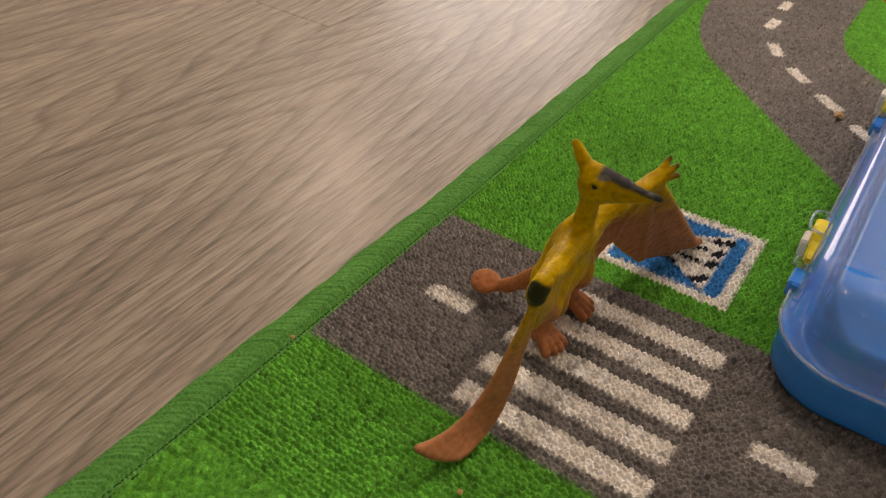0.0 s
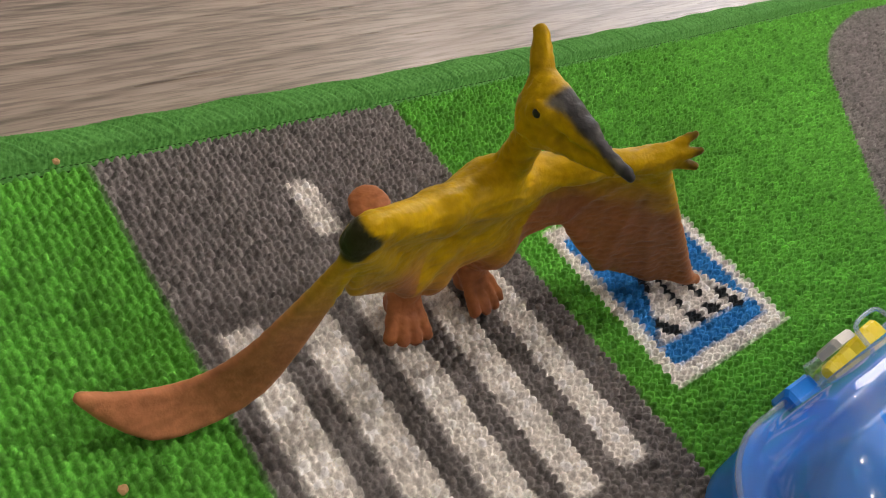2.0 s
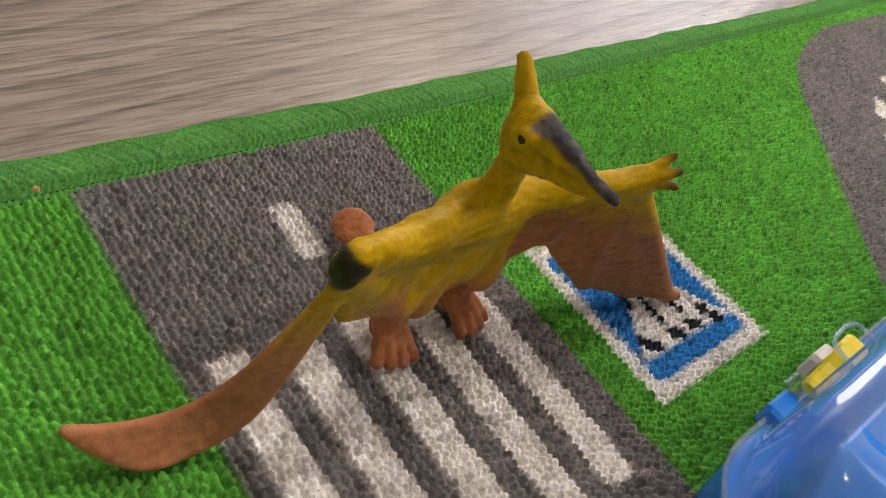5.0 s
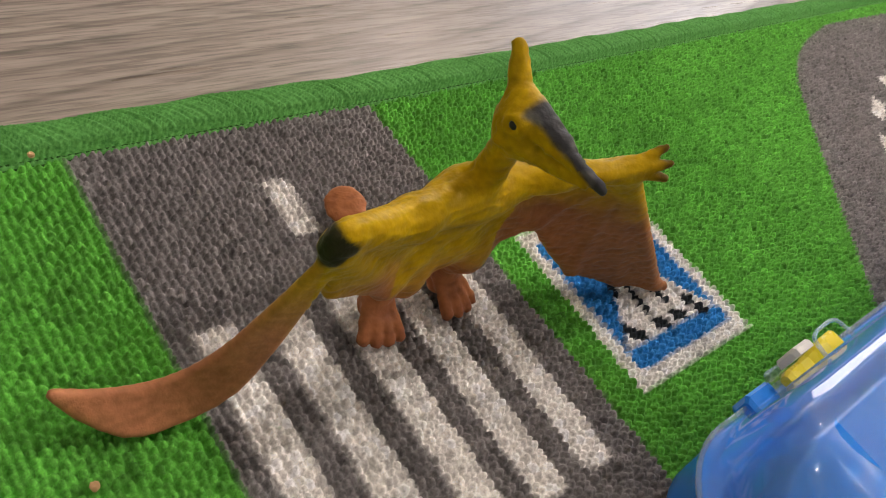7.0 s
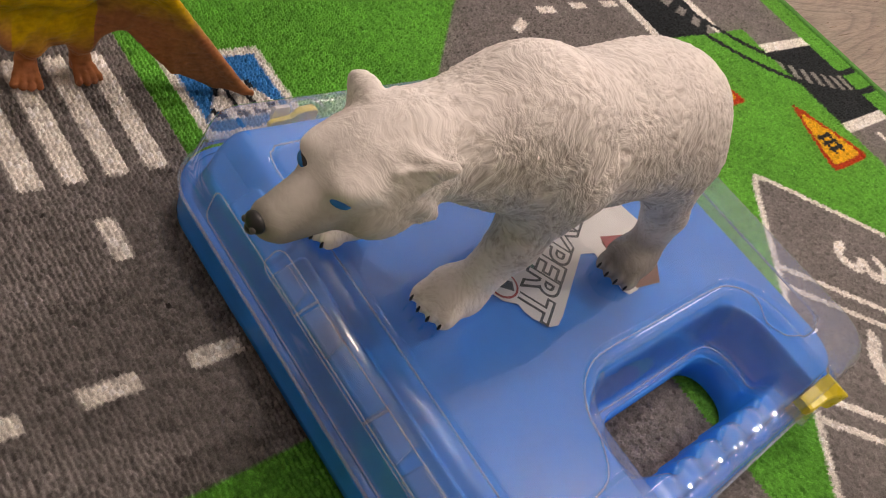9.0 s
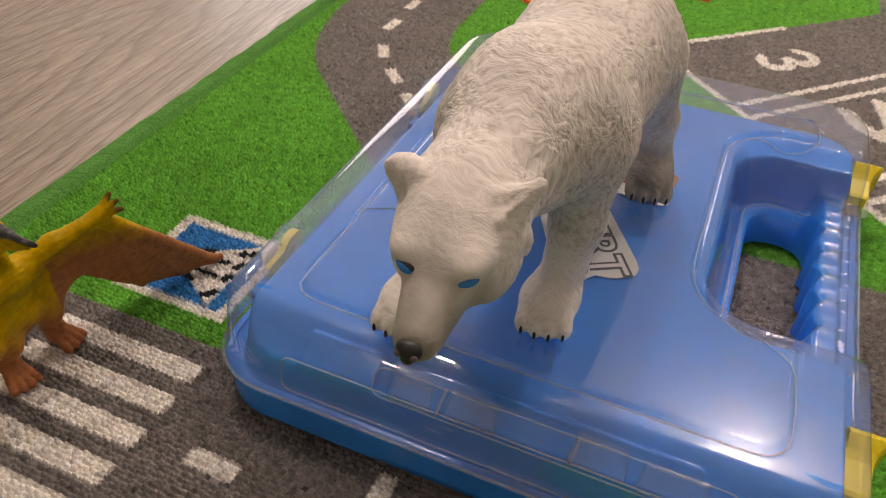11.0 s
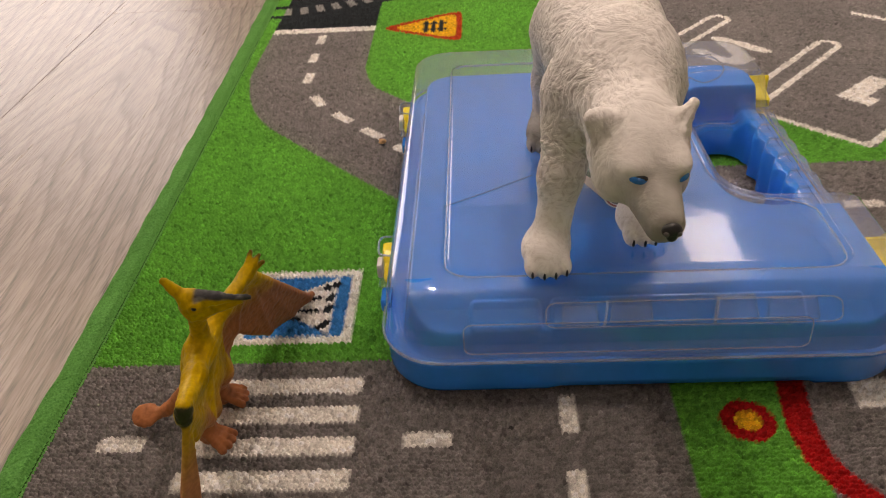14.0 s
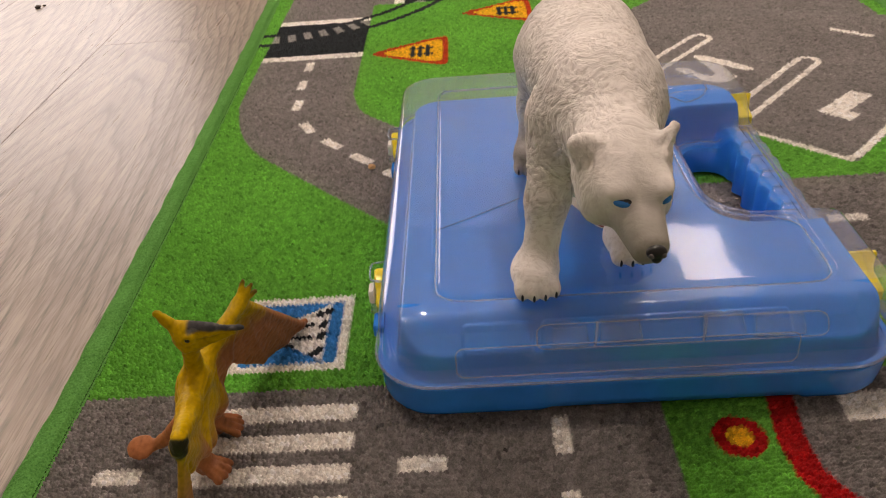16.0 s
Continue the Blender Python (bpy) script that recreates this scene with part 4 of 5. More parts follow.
flat_plate("badge", ring_plan(*BADGE, 0.0088), STICK + 0.0006, 0.00012, RED_INK, sticker, "round badge")
flat_plate("badge", ring_plan(*BADGE, 0.0076), STICK + 0.0008, 0.00012, PAPER, sticker, "round badge")
flat_plate("badge", [(BADGE[0] - 0.006, BADGE[1] - 0.004), (BADGE[0] - 0.001, BADGE[1] - 0.006), (BADGE[0] + 0.006, BADGE[1] + 0.003), (BADGE[0] + 0.001, BADGE[1] + 0.006)], STICK + 0.0010, 0.00012, INK, sticker, "round badge")
flat_plate("picture_patch", [(0.333, 0.148), (0.366, 0.146), (0.369, 0.166), (0.350, 0.184), (0.336, 0.180)], STICK + 0.0004, 0.00012, BROWN_INK, sticker)
flat_plate("picture_patch", [(0.330, 0.150), (0.346, 0.146), (0.345, 0.160), (0.334, 0.168)], STICK + 0.0006, 0.00012, RED_INK, sticker)
flat_plate("picture_patch", [(0.313, 0.098), (0.326, 0.082), (0.333, 0.088), (0.322, 0.106)], STICK + 0.0004, 0.00012, GREEN_INK, sticker)

# hairline scratch in the lid
bm = bmesh.new()
crack = [(0.2275, 0.0465), (0.240, 0.0535), (0.2515, 0.0600), (0.266, 0.0690), (0.2815, 0.0785)]
for (ax, ay), (bx, by) in zip(crack, crack[1:]):
    f = bm.faces.new([bm.verts.new(c) for c in ((ax, ay - 0.0004, TOP + 0.0016), (bx, by - 0.0004, TOP + 0.0016), (bx, by + 0.0004, TOP + 0.0016), (ax, ay + 0.0004, TOP + 0.0016))])
part("scratch", bm, INK, case, "thin dark hairline scratch")


# ---------------------------------------------------------------- polar bear figure
def bear_field(p):
    d = ell_d(p, (0.3200, 0.080, 0.1437), (0.0345, 0.068, 0.0342))                 # trunk
    d = blend(d, ell_d(p, (0.3180, 0.020, 0.1520), (0.0295, 0.040, 0.0325)), 0.012)  # shoulders
    d = blend(d, ell_d(p, (0.3205, 0.112, 0.1425), (0.0340, 0.041, 0.0350)), 0.012)  # rump
    d = blend(d, cone_d(p, (0.318, 0.018, 0.1530), (0.315, -0.036, 0.1515), 0.0255, 0.0190), 0.012)  # neck
    d = blend(d, ell_d(p, (0.3160, -0.047, 0.1500), (0.0190, 0.0245, 0.0185)), 0.008)  # skull
    d = blend(d, cone_d(p, (0.3180, -0.064, 0.1442), (0.3203, -0.0866, 0.1380), 0.0113, 0.0070), 0.007)  # muzzle
    d = blend(d, cone_d(p, (0.3175, -0.058, 0.1370), (0.3195, -0.0815, 0.1322), 0.0100, 0.0058), 0.005)  # jaw
    for s, tip in ((-1, (0.2935, -0.0490, 0.1640)), (1, (0.3375, -0.0410, 0.1656))):
        d = blend(d, ell_d(p, (0.3165 + s * 0.0115, -0.050, 0.1390), (0.0085, 0.0135, 0.0115)), 0.006)      # cheeks
        d = blend(d, ell_d(p, (0.3180 + s * 0.0088, -0.0670, 0.1530), (0.0050, 0.0070, 0.0034)), 0.008)   # brow
        top, side = (0.3160 + s * 0.0115, -0.0500, 0.1635), (0.3165 + s * 0.0165, -0.0480, 0.1545)
        if s < 0:
            d = blend(d, slab_d(p, top, side, (0.2950, -0.0490, 0.1640), 0.0034), 0.003)
            d = blend(d, ell_d(p, (0.2992, -0.0475, 0.1608), (0.0062, 0.0042, 0.0072), -25), 0.003)                    # rounded ear
            d = -blend(-d, cone_d(p, (0.2990, -0.0560, 0.1585), (0.2960, -0.0548, 0.1620), 0.0026, 0.0014), 0.002)
        else:
            d = blend(d, slab_d(p, top, side, tip, 0.0020), 0.0035)                                         # pointed ear
            d = blend(d, slab_d(p, (0.3305, -0.0560, 0.1600), (side[0], -0.0440, 0.1560), tip, 0.0013), 0.0020)
            d = -blend(-d, cone_d(p, (0.3345, -0.0535, 0.1605), (0.3368, -0.0475, 0.1620), 0.0016, 0.0008), 0.002)
        for k in range(3):                                                                                  # tufts of the ruff
            cy, cz = -0.0470 + 0.0045 * (k % 3), 0.1480 - 0.0042 * k
            d = blend(d, cone_d(p, (0.3165 + s * 0.0165, cy, cz), (0.3165 + s * (0.0186 - 0.0006 * k), cy + 0.0070, cz - 0.0030), 0.0036, 0.0018), 0.0028)
    for cx, cy, cz in ((0.3080, -0.0785, 0.1500), (0.3312, -0.0755, 0.1490)):
        d = -blend(-d, ell_d(p, (cx, cy, cz), (0.0042, 0.0038, 0.0020)), 0.0025)                          # eye sockets
    d = -blend(-d, cone_d(p, (0.3285, -0.0850, 0.1345), (0.3305, -0.0660, 0.1352), 0.0009, 0.0011), 0.0015)  # mouth
    d = -blend(-d, cone_d(p, (0.3115, -0.0860, 0.1345), (0.3070, -0.0690, 0.1352), 0.0009, 0.0011), 0.0015)
    legs = (((0.2985, 0.020, 0.140), (0.2900, 0.004, 0.105), (0.2850, -0.002, 0.070), (0.2820, -0.0085), 4),
            ((0.3360, 0.034, 0.138), (0.3385, 0.030, 0.105), (0.3370, 0.0235, 0.070), (0.3350, 0.0170), 10),
            ((0.3040, 0.122, 0.132), (0.2955, 0.131, 0.100), (0.2940, 0.132, 0.070), (0.2925, 0.1200), -4),
            ((0.3380, 0.124, 0.132), (0.3500, 0.139, 0.100), (0.3545, 0.143, 0.070), (0.3545, 0.1325), 14))
    for n, (hip, knee, ankle, paw, yaw) in enumerate(legs):
        wide = 0.0185 if n < 2 else 0.0215
        leg = blend(cone_d(p, hip, knee, wide, 0.0100), cone_d(p, knee, ankle, 0.0100, 0.0093), 0.008)
        foot = ell_d(p, (paw[0], paw[1], 0.0690), (0.0124, 0.0160, 0.0098), yaw)
        foot = np.maximum(foot, 0.0612 - p[..., 2])
        c, s = math.cos(radians(yaw)), math.sin(radians(yaw))
        for k in (-1.5, -0.5, 0.5, 1.5):
            tx, ty = k * 0.0056, -0.0125 + 0.0016 * abs(k)
            toe = ell_d(p, (paw[0] + c * tx - s * ty, paw[1] + s * tx + c * ty, 0.0662), (0.0037, 0.0066, 0.0056), yaw)
            foot = blend(foot, np.maximum(toe, 0.0612 - p[..., 2]), 0.0018)
        d = blend(d, blend(leg, foot, 0.007), 0.012)
    d = blend(d, ell_d(p, (0.321, 0.157, 0.148), (0.008, 0.007, 0.012)), 0.006)   # tail
    return d


def bear_figure():
    v, q = skin(bear_field, (0.262, -0.106, 0.055), (0.386, 0.180, 0.192), 0.00088)
    mesh = arrays_mesh("polar_bear_figure", v, q)
    nrm = np.empty(len(v) * 3, np.float32)
    mesh.vertex_normals.foreach_get("vector", nrm)
    nrm = nrm.reshape(-1, 3)
    coat = smooth01(-0.080, -0.026, v[:, 1]) * smooth01(0.084, 0.112, v[:, 2])
    face = smooth01(-0.030, -0.062, v[:, 1])
    crown = smooth01(0.55, 0.95, nrm[:, 2])
    relief = np.empty(len(v), np.float32)
    comb = np.empty((len(v), 3), np.float32)
    for i, (x, y, z) in enumerate(v.tolist()):
        w = noise.noise_vector(Vector((x * 48, y * 48, z * 48))) * 0.0105 + noise.noise_vector(Vector((x * 170, y * 170, z * 170))) * 0.0022
        x, y, z = x + w.x, y + w.y, z + w.z
        lay, over = 0.55 * y - 0.83 * z, 0.83 * y + 0.55 * z                # hair lies back and down
        comb[i] = x * 430, over * 520, lay * 320
        relief[i] = 0.9 * noise.noise(Vector((x * 260, over * 320, lay * 200))) + 0.6 * noise.noise(Vector((x * 450, over * 600, lay * 360 + 9)))
    depth = 0.00026 + 0.00040 * coat * (1 - 0.4 * crown) - 0.00018 * face
    v = v + nrm * (relief * depth)[:, None]
    mesh.vertices.foreach_set("co", v.astype(np.float32).ravel())
    base = np.array((0.86, 0.825, 0.795))
    col = np.tile(base, (len(v), 1))
    muzzle = np.hypot((v[:, 0] - 0.3195) / 0.019, (v[:, 1] + 0.092) / 0.041)
    flank_wash_shade = (coat * smooth01(0.9, 0.3, nrm[:, 2] + 0.25 * relief) * smooth01(-0.03, 0.02, v[:, 1]) * 0.24)[:, None]     # grey-brown wash over the coat, plus shade of sides and belly put into the colour
    col = col * (1 - flank_wash_shade) + np.array((0.30, 0.265, 0.24)) * flank_wash_shade
    m = (smooth01(1.35, 0.35, np.hypot(muzzle, (v[:, 2] - 0.132) / 0.026)) * 0.78)[:, None]
    col = col * (1 - m) + np.array((0.185, 0.178, 0.140)) * m
    # darker grey-brown in the fur's hollows, half as strong on upward faces
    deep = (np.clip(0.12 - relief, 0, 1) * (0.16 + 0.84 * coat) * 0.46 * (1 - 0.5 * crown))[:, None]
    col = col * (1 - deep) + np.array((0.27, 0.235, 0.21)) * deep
    chin = (smooth01(0.150, 0.132, v[:, 2] + 0.004 * relief) * smooth01(-0.036, -0.062, v[:, 1]) * 0.24)[:, None]     # grey airbrushed cheeks and chin
    col = col * (1 - chin) + np.array((0.27, 0.255, 0.22)) * chin
    for cx, cy in ((0.3545, 0.1325), (0.2925, 0.1200)):                      # grey hind paws
        g = (smooth01(0.026, 0.014, np.hypot(v[:, 0] - cx, v[:, 1] - cy)) * smooth01(0.096, 0.070, v[:, 2]) * 0.92)[:, None]
        col = col * (1 - g) + np.array((0.17, 0.165, 0.155)) * g
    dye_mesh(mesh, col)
    mesh.attributes.new("lay", "FLOAT_VECTOR", "POINT").data.foreach_set("vector", comb.ravel())
    hair = np.clip(0.42 + 0.50 * coat - 0.22 * face, 0.05, 1) * (1 - 0.30 * crown)
    mesh.attributes.new("coat", "FLOAT", "POINT").data.foreach_set("value", hair.astype(np.float32))
    # painted nose, eyes and claws
    bm = bmesh.new()
    bm.from_mesh(mesh)
    for f in bm.faces:
        f.smooth = True
    for c, r in (((0.3208, -0.0932, 0.1390), (0.0041, 0.0028, 0.0032)), ((0.3208, -0.0940, 0.1370), (0.0022, 0.0020, 0.0024))):
        ball(bm, c, r, None, 16, 1)
    for s in (-1, 1):
        ball(bm, (0.3208 + s * 0.0023, -0.0952, 0.1387), (0.0012, 0.0010, 0.0011), None, 10, 3)
    for c, way, turn in (((0.3095, -0.0752, 0.1506), (-0.62, -0.76, 0.20), -28), ((0.3290, -0.0724, 0.1496), (0.74, -0.64, 0.20), 38)):
        t = np.linspace(0.012, -0.012, 241)
        p = np.array(c) + t[:, None] * np.array(way)
        hit = p[np.argmax(bear_field(p.astype(np.float32)) < 0)]
        m = Matrix.Rotation(radians(turn), 4, "Z")
        inner = Vector(hit) - Vector(way) * 0.0013
        ball(bm, inner + Vector((0, 0, 0.0005)), (0.0042, 0.0024, 0.0023), m, 14, 1)
        ball(bm, inner + Vector(way) * 0.0004, (0.0039, 0.0025, 0.0021), m, 14, 2)
    for paw, yaw in (((0.2820, -0.0085), 4), ((0.3350, 0.0170), 10), ((0.2925, 0.1200), -4), ((0.3545, 0.1325), 14)):
        c, s = math.cos(radians(yaw)), math.sin(radians(yaw))
        for k in (-1.5, -0.5, 0.5, 1.5):
            tx, ty = k * 0.0058, -0.0186 + 0.0017 * abs(k)
            ball(bm, (paw[0] + c * tx - s * ty, paw[1] + s * tx + c * ty, 0.0652), (0.0008, 0.0014, 0.0024), Matrix.Rotation(radians(yaw), 4, "Z"), 8, 1)
    for f in bm.faces:
        f.smooth = True
    bm.to_mesh(mesh)
    bm.free()
    return mesh


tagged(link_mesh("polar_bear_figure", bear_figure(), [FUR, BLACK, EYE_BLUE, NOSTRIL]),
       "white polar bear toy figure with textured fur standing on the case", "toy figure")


# ---------------------------------------------------------------- winged reptile figure
def flyer_field(p):
    d = ell_d(p, (0.1080, -0.0610, 0.0400), (0.0092, 0.0125, 0.0180))                        # trunk
    d = blend(d, ell_d(p, (0.1125, -0.0620, 0.0560), (0.0075, 0.0150, 0.0070)), 0.006)        # chest
    d = blend(d, cone_d(p, (0.1135, -0.0635, 0.0590), (0.1160, -0.0650, 0.0780), 0.0050, 0.0039), 0.005)  # neck
    d = blend(d, ell_d(p, (0.1172, -0.0655, 0.0850), (0.0072, 0.0060, 0.0068)), 0.003)       # head
    for s in (-1, 1):
        ring = ell_d(p, (0.1188, -0.0655 + s * 0.0048, 0.0880), (0.0031, 0.0016, 0.0027))
        d = blend(d, np.maximum(ring, -ell_d(p, (0.1188, -0.0655 + s * 0.0066, 0.0880), (0.0018, 0.0016, 0.0015))), 0.0009)
        d = blend(d, cone_d(p, (0.1160, -0.0655 + s * 0.0045, 0.0815), (0.1245, -0.0655 + s * 0.0028, 0.0835), 0.0014, 0.0009), 0.001)   # cheek fold
    d = blend(d, cone_d(p, (0.1142, -0.0652, 0.0885), (0.1054, -0.0637, 0.0988), 0.0036, 0.0018), 0.003)  # crest
    d = blend(d, cone_d(p, (0.1195, -0.0655, 0.0888), (0.1425, -0.0645, 0.0890), 0.0029, 0.0012), 0.003)  # upper beak
    d = blend(d, cone_d(p, (0.1160, -0.0655, 0.0908), (0.1280, -0.0652, 0.0895), 0.0034, 0.0028), 0.003)  # brow ridge
    d = blend(d, cone_d(p, (0.1190, -0.0655, 0.0815), (0.1385, -0.0648, 0.0866), 0.0034, 0.0010), 0.0015)  # lower beak
    # legs and feet
    for y, turn in ((-0.0735, -14), (-0.0465, 10)):
        d = blend(d, cone_d(p, (0.1065, -0.062 + (y + 0.062) * 0.75, 0.033), (0.1060, y, 0.013), 0.0084, 0.0046), 0.006)
        c, s = math.cos(radians(turn)), math.sin(radians(turn))
        foot = ell_d(p, (0.1065, y, 0.0060), (0.0052, 0.0046, 0.0056), turn)
        for k in (-1.5, -0.5, 0.5, 1.5):
            ox, oy = 0.0124 - 0.0012 * abs(k), k * 0.0040
            foot = blend(foot, cone_d(p, (0.1065, y + k * 0.0016, 0.0100), (0.1065 + c * ox - s * oy, y + s * ox + c * oy, 0.0026), 0.0022, 0.0019), 0.0007)
        d = blend(d, foot, 0.004)
    for y in (-0.0725, -0.0480):                                                              # thighs
        d = blend(d, ell_d(p, (0.1090, y, 0.0265), (0.0085, 0.0068, 0.0105)), 0.003)
    # tail with a flat vane
    d = blend(d, cone_d(p, (0.099, -0.060, 0.026), (0.082, -0.0600, 0.0105), 0.0056, 0.0028), 0.005)
    d = blend(d, cone_d(p, (0.082, -0.060, 0.0105), (0.0755, -0.0610, 0.0075), 0.0028, 0.0026), 0.003)
    d = blend(d, ell_d(p, (0.0705, -0.0620, 0.0085), (0.0074, 0.0066, 0.0022), 0, 22), 0.002)
    # wing towards the sign: arm, claws and hanging membrane
    d = blend(d, cone_d(p, (0.1125, -0.053, 0.0580), (0.1190, -0.040, 0.0635), 0.0058, 0.0040), 0.005)
    d = blend(d, cone_d(p, (0.1190, -0.040, 0.0635), (0.1262, -0.0190, 0.0665), 0.0040, 0.0034), 0.004)
    for dx, dy, dz in ((0.0062, 0.0078, 0.0060), (0.0072, 0.0088, 0.0010), (0.0022, 0.0080, 0.0085)):
        d = blend(d, cone_d(p, (0.1262, -0.0190, 0.067), (0.1262 + dx, -0.0190 + dy, 0.0670 + dz), 0.0025, 0.0011), 0.0012)
    d = blend(d, cone_d(p, (0.1260, -0.0180, 0.066), (0.1390, 0.0370, 0.0030), 0.0034, 0.0022), 0.003)
    d = blend(d, cone_d(p, (0.1375, 0.0330, 0.005), (0.1410, 0.0410, 0.0028), 0.0024, 0.0017), 0.002)
    d = blend(d, slab_d(p, (0.107, -0.050, 0.054), (0.1250, -0.019, 0.065), (0.1150, -0.030, 0.040), 0.0018), 0.004)
    d = blend(d, slab_d(p, (0.1150, -0.0285, 0.0375), (0.1250, -0.019, 0.065), (0.1229, -0.0010, 0.0105), 0.0017), 0.003)
    d = blend(d, slab_d(p, (0.1229, -0.0010, 0.0105), (0.1255, -0.018, 0.065), (0.1315, 0.0205, 0.0040), 0.0017), 0.003)
    d = blend(d, slab_d(p, (0.1315, 0.0205, 0.0040), (0.1255, -0.018, 0.065), (0.1385, 0.0360, 0.004), 0.0017), 0.003)
    d = blend(d, slab_d(p, (0.1150, -0.0285, 0.0375), (0.1190, -0.0125, 0.0205), (0.1229, -0.0010, 0.0105), 0.0016), 0.003)
    d = blend(d, slab_d(p, (0.1120, -0.052, 0.0520), (0.1160, -0.031, 0.0390), (0.1090, -0.0470, 0.0240), 0.0022), 0.005)
    # other wing: arm to the dark wrist, then a blade that sweeps down
    d = blend(d, cone_d(p, (0.1125, -0.068, 0.0590), (0.1165, -0.086, 0.0595), 0.0058, 0.0048), 0.005)
    d = blend(d, cone_d(p, (0.1165, -0.086, 0.0595), (0.1205, -0.1100, 0.0675), 0.0048, 0.0034), 0.005)
    d = blend(d, ell_d(p, (0.1205, -0.1132, 0.0655), (0.0021, 0.0024, 0.0046)), 0.003)
    d = blend(d, slab_d(p, (0.1120, -0.066, 0.0540), (0.1195, -0.1110, 0.0620), (0.1140, -0.0835, 0.0300), 0.0026), 0.005)
    d = blend(d, slab_d(p, (0.1140, -0.0835, 0.0300), (0.1195, -0.1110, 0.0620), (0.1180, -0.1065, 0.0430), 0.0022), 0.005)
    d = blend(d, slab_d(p, (0.1120, -0.066, 0.0540), (0.1140, -0.0835, 0.0300), (0.1080, -0.0700, 0.0300), 0.0030), 0.006)
    spine = [(0.1200, -0.1140, 0.0580), (0.1175, -0.1205, 0.0420), (0.1140, -0.1295, 0.0230), (0.1105, -0.1400, 0.0125), (0.1075, -0.1530, 0.0115), (0.1050, -0.1642, 0.0155)]
    low = [(0.1198, -0.1125, 0.0530), (0.1190, -0.1175, 0.0335), (0.1178, -0.1260, 0.0110), (0.1160, -0.1390, 0.0026), (0.1140, -0.1515, 0.0030), (0.1055, -0.1632, 0.0120)]
    spine, low = curve_points(spine, 3), curve_points(low, 3)
    blade = np.full(p.shape[:-1], 1.0, np.float32)
    for i in range(len(spine) - 1):
        blade = np.minimum(blade, slab_d(p, spine[i], spine[i + 1], low[i], 0.0015))
        if i < len(spine) - 2:
            blade = np.minimum(blade, slab_d(p, spine[i + 1], low[i + 1], low[i], 0.0015))
    d = blend(d, blade, 0.002)
    return np.maximum(d, 0.0004 - p[..., 2])


def flyer_figure():
    v, q = skin(flyer_field, (0.052, -0.172, -0.002), (0.152, 0.048, 0.106), 0.0008)
    mesh = arrays_mesh("pterosaur_figure", v, q)
    nrm = np.empty(len(v) * 3, np.float32)
    mesh.vertex_normals.foreach_get("vector", nrm)
    crease = np.array([1 - 2.4 * abs(noise.noise(Vector((a * 460, b * 130, c * 420)))) + 0.6 * noise.noise(Vector((a * 600, b * 600, c * 600))) for a, b, c in v.tolist()], np.float32)
    blade = (v[:, 1] < -0.1145) & (v[:, 2] < 0.062)
    v = v + nrm.reshape(-1, 3) * (crease * np.where(blade, 0.00005, 0.00028))[:, None]
    mesh.vertices.foreach_set("co", v.astype(np.float32).ravel())
    x, y, z = v.T
    brown, ochre, dark = np.array((0.39, 0.145, 0.055)), np.array((0.51, 0.325, 0.0)), np.array((0.045, 0.045, 0.048))
    wob = np.array([noise.noise(Vector((a * 160, b * 160, c * 160))) for a, b, c in v.tolist()], np.float32)
    hang = np.where(y > -0.045, 0.055 - 0.10 * np.clip(y + 0.03, 0, 1), np.where(y < -0.085, 0.043, 0.031))
    m = smooth01(-0.013, 0.010, z - hang + wob * 0.005)
    m = np.where(x < 0.096, 0, m)
    m = np.where(blade, 0.8 * smooth01(0.030, 0.056, z), m)[:, None]
    brown = np.where(blade[:, None], np.array((0.50, 0.205, 0.095)), brown)
    col = brown * (1 - m) + ochre * m
    beak = (smooth01(0.1200, 0.1225, x + (z - 0.0890) * 0.6 + wob * 0.0012) * smooth01(0.0908, 0.0920, z + 0.20 * np.clip(x - 0.124, 0, 0.02) + wob * 0.0006) * (y > -0.075) * (y < -0.055))[:, None]
    col = col * (1 - beak) + dark * beak
    worn = (beak[:, 0] * smooth01(0.12, 0.30, wob) * 0.6)[:, None]
    col = col * (1 - worn) + np.array((0.26, 0.25, 0.23)) * worn
    near = np.sqrt(((x - 0.1205) * 0.7) ** 2 + (y + 0.1135) ** 2 + ((z - 0.0650) * 0.62) ** 2)
    wrist = smooth01(0.0041, 0.0029, near + wob * 0.0034)[:, None]
    col = col * (1 - wrist) + np.array((0.042, 0.042, 0.018)) * wrist
    tips = (smooth01(-0.0150, -0.0120, y) * smooth01(0.0665, 0.0680, z) * 0.85)[:, None]
    col = col * (1 - tips) + np.array((0.09, 0.055, 0.01)) * tips
    nails = (smooth01(0.1165, 0.1185, x) * (z < 0.006) * (y < -0.03) * (y > -0.095) * 0.5)[:, None]
    col = col * (1 - nails) + np.array((0.24, 0.085, 0.04)) * nails
    col = col * (1 + 0.14 * wob[:, None]) * (0.9 + 0.16 * np.clip(crease, -1, 1))[:, None]
    dye_mesh(mesh, np.clip(col, 0, 1))
    bm = bmesh.new()
    bm.from_mesh(mesh)
    for s in (-1, 1):
        ball(bm, (0.1188, -0.0655 + s * 0.0055, 0.0880), (0.0013, 0.0008, 0.0011), None, 10, 1)
    for f in bm.faces:
        f.smooth = True
    bm.to_mesh(mesh)
    bm.free()
    return mesh


tagged(link_mesh("pterosaur_figure", flyer_figure(), [HIDE, BLACK]),
       "yellow and brown rubber pterosaur toy figure standing on the rug", "toy figure")


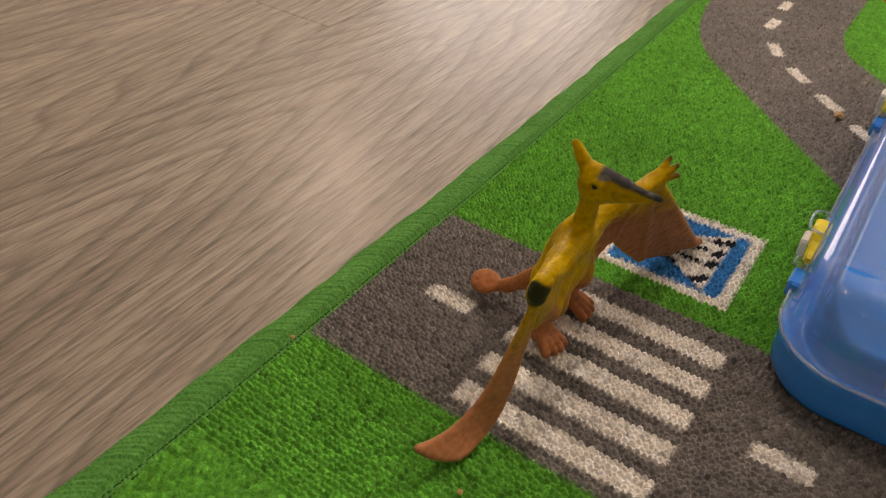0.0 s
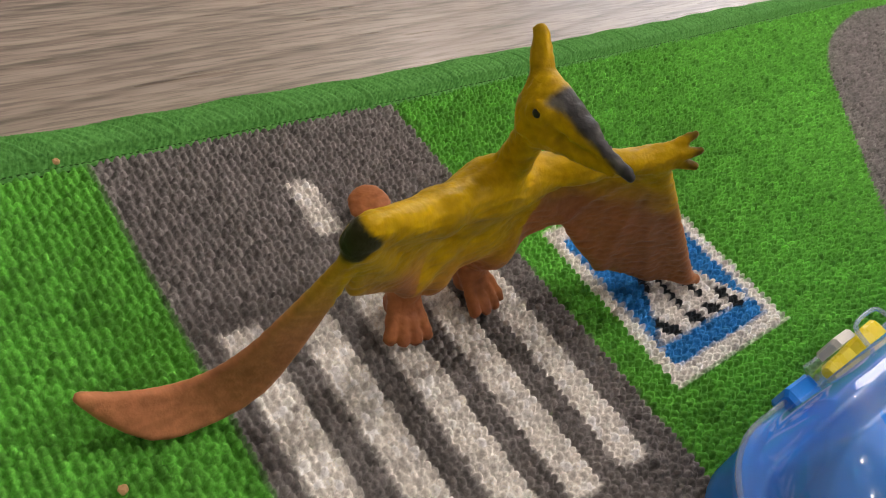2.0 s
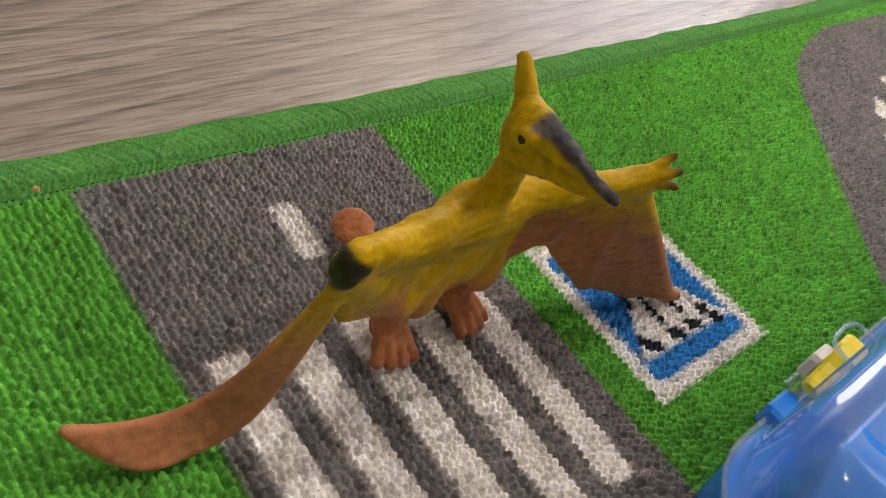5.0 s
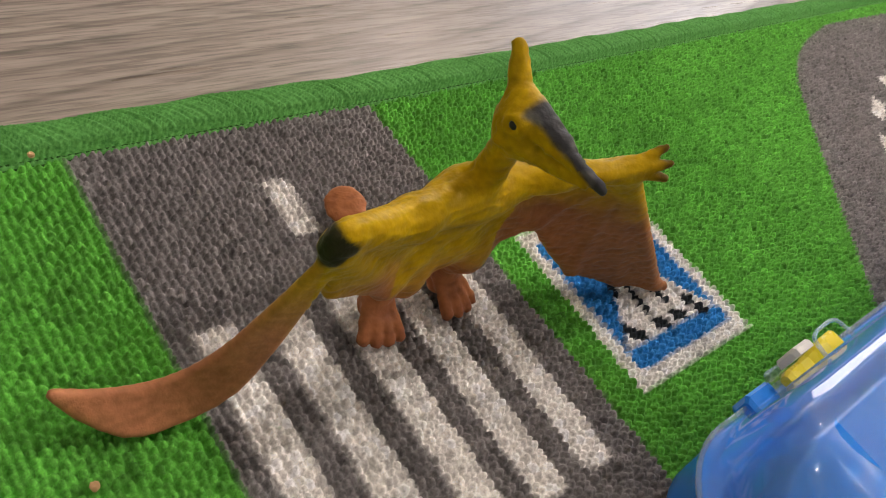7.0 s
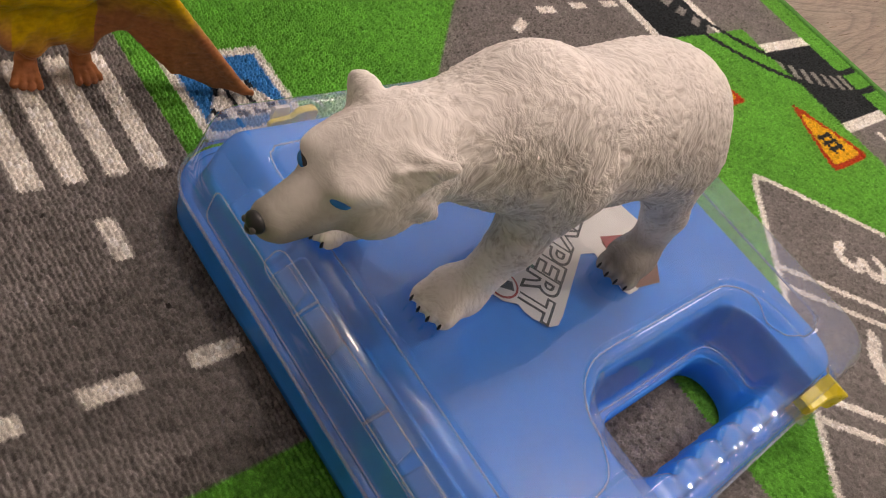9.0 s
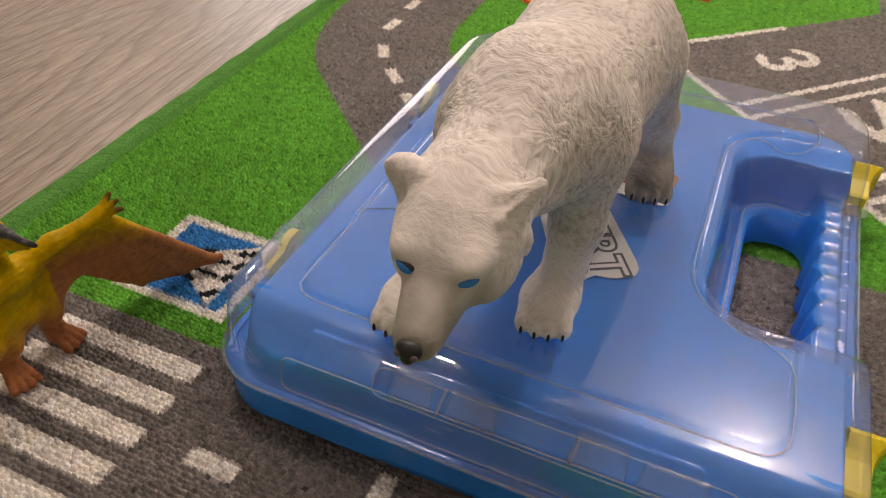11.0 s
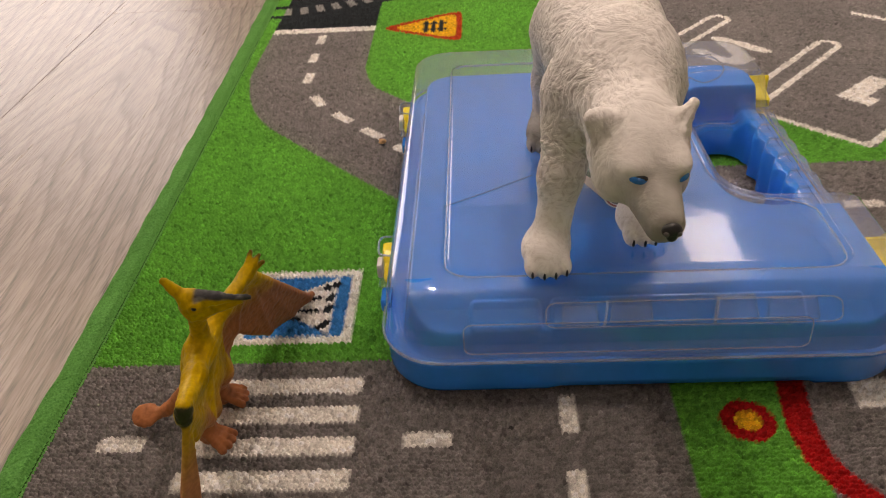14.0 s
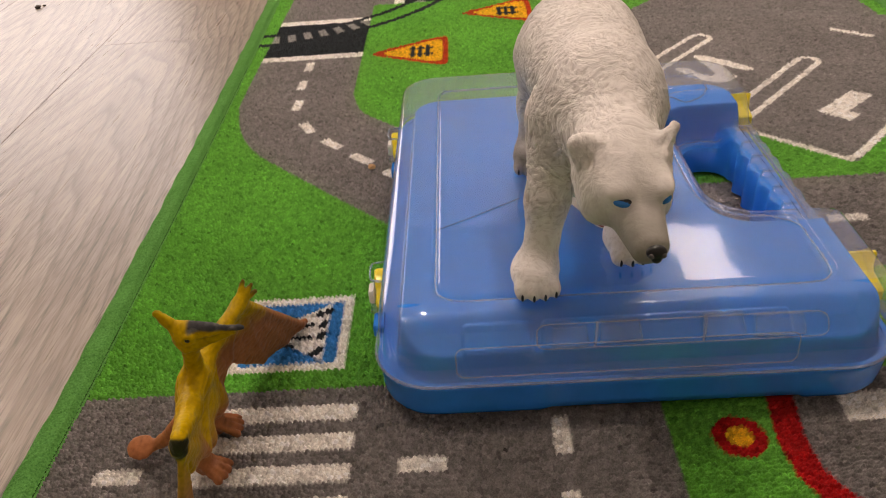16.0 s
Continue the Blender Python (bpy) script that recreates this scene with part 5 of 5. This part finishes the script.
# ---------------------------------------------------------------- crumbs
def crumb(x, y, z, size, mat, label, seed):
    rng = random.Random(seed)
    bm = bmesh.new()
    bmesh.ops.create_icosphere(bm, subdivisions=2, radius=size)
    for v in bm.verts:
        v.co *= 0.75 + 0.5 * rng.random()
        v.co.z *= 0.6
    bmesh.ops.translate(bm, vec=(x, y, z + size * 0.45), verts=bm.verts)
    tagged(part("crumb", bm, mat), label, "crumb", "crumbs")


crumb(0.1230, -0.1615, 0.0003, 0.0013, CRUMB, "small pale food crumb lying on the rug pile", 1)
crumb(0.0175, -0.1400, 0.0006, 0.0011, CRUMB, "tiny reddish crumb lying by the rug's edge", 2)
crumb(0.1680, 0.2410, 0.0004, 0.0032, CRUMB, "small brown crumb lying on a white road line", 5)
crumb(-0.375, 0.806, FLOOR_Z, 0.0042, DARK_SPECK, "dark speck of dirt on the wooden floor", 3)
crumb(-0.370, 0.815, FLOOR_Z, 0.0022, DARK_SPECK, "dark speck of dirt on the wooden floor", 4)


# ---------------------------------------------------------------- floor boards
bm = bmesh.new()
floor = tagged(part("floor", box(bm, x0, x1, y0, y1, FLOOR_Z - 0.06, FLOOR_Z - 0.010), SEAM), "grey-beige oak laminate floor in long planks", "floor", kind="structure")
PLANK_W, PLANK_L = 0.222, 1.285


def plank_mesh(w, l):
    bm = bmesh.new()
    box(bm, 0, w - 0.0003, 0, l - 0.0003, FLOOR_Z - 0.010, FLOOR_Z, 0.0004, 2)
    mesh = bpy.data.meshes.new("plank")
    bm.to_mesh(mesh)
    bm.free()
    mesh.materials.append(OAK)
    return mesh


plank = plank_mesh(PLANK_W, PLANK_L)
columns = range(math.floor((x0 + 0.2) / PLANK_W) - 1, math.ceil((x1 + 0.2) / PLANK_W) + 1)
for col in columns:
    px = -0.210 + col * PLANK_W
    shift = {-1: 0.142, 0: 0.62}.get(col, (col * 0.413) % PLANK_L)
    for row in range(-4, 4):
        py = shift + row * PLANK_L
        if px + PLANK_W < x0 or px > x1 or py + PLANK_L < y0 or py > y1:
            continue
        a, b, c, d = max(px, x0), min(px + PLANK_W, x1), max(py, y0), min(py + PLANK_L, y1)
        if b - a < 0.01 or d - c < 0.01:
            continue
        whole = b - a > PLANK_W - 0.0001 and d - c > PLANK_L - 0.0001
        ob = new("plank", plank if whole else plank_mesh(b - a, d - c))
        ob.parent = floor
        ob.location = (a, c, 0)
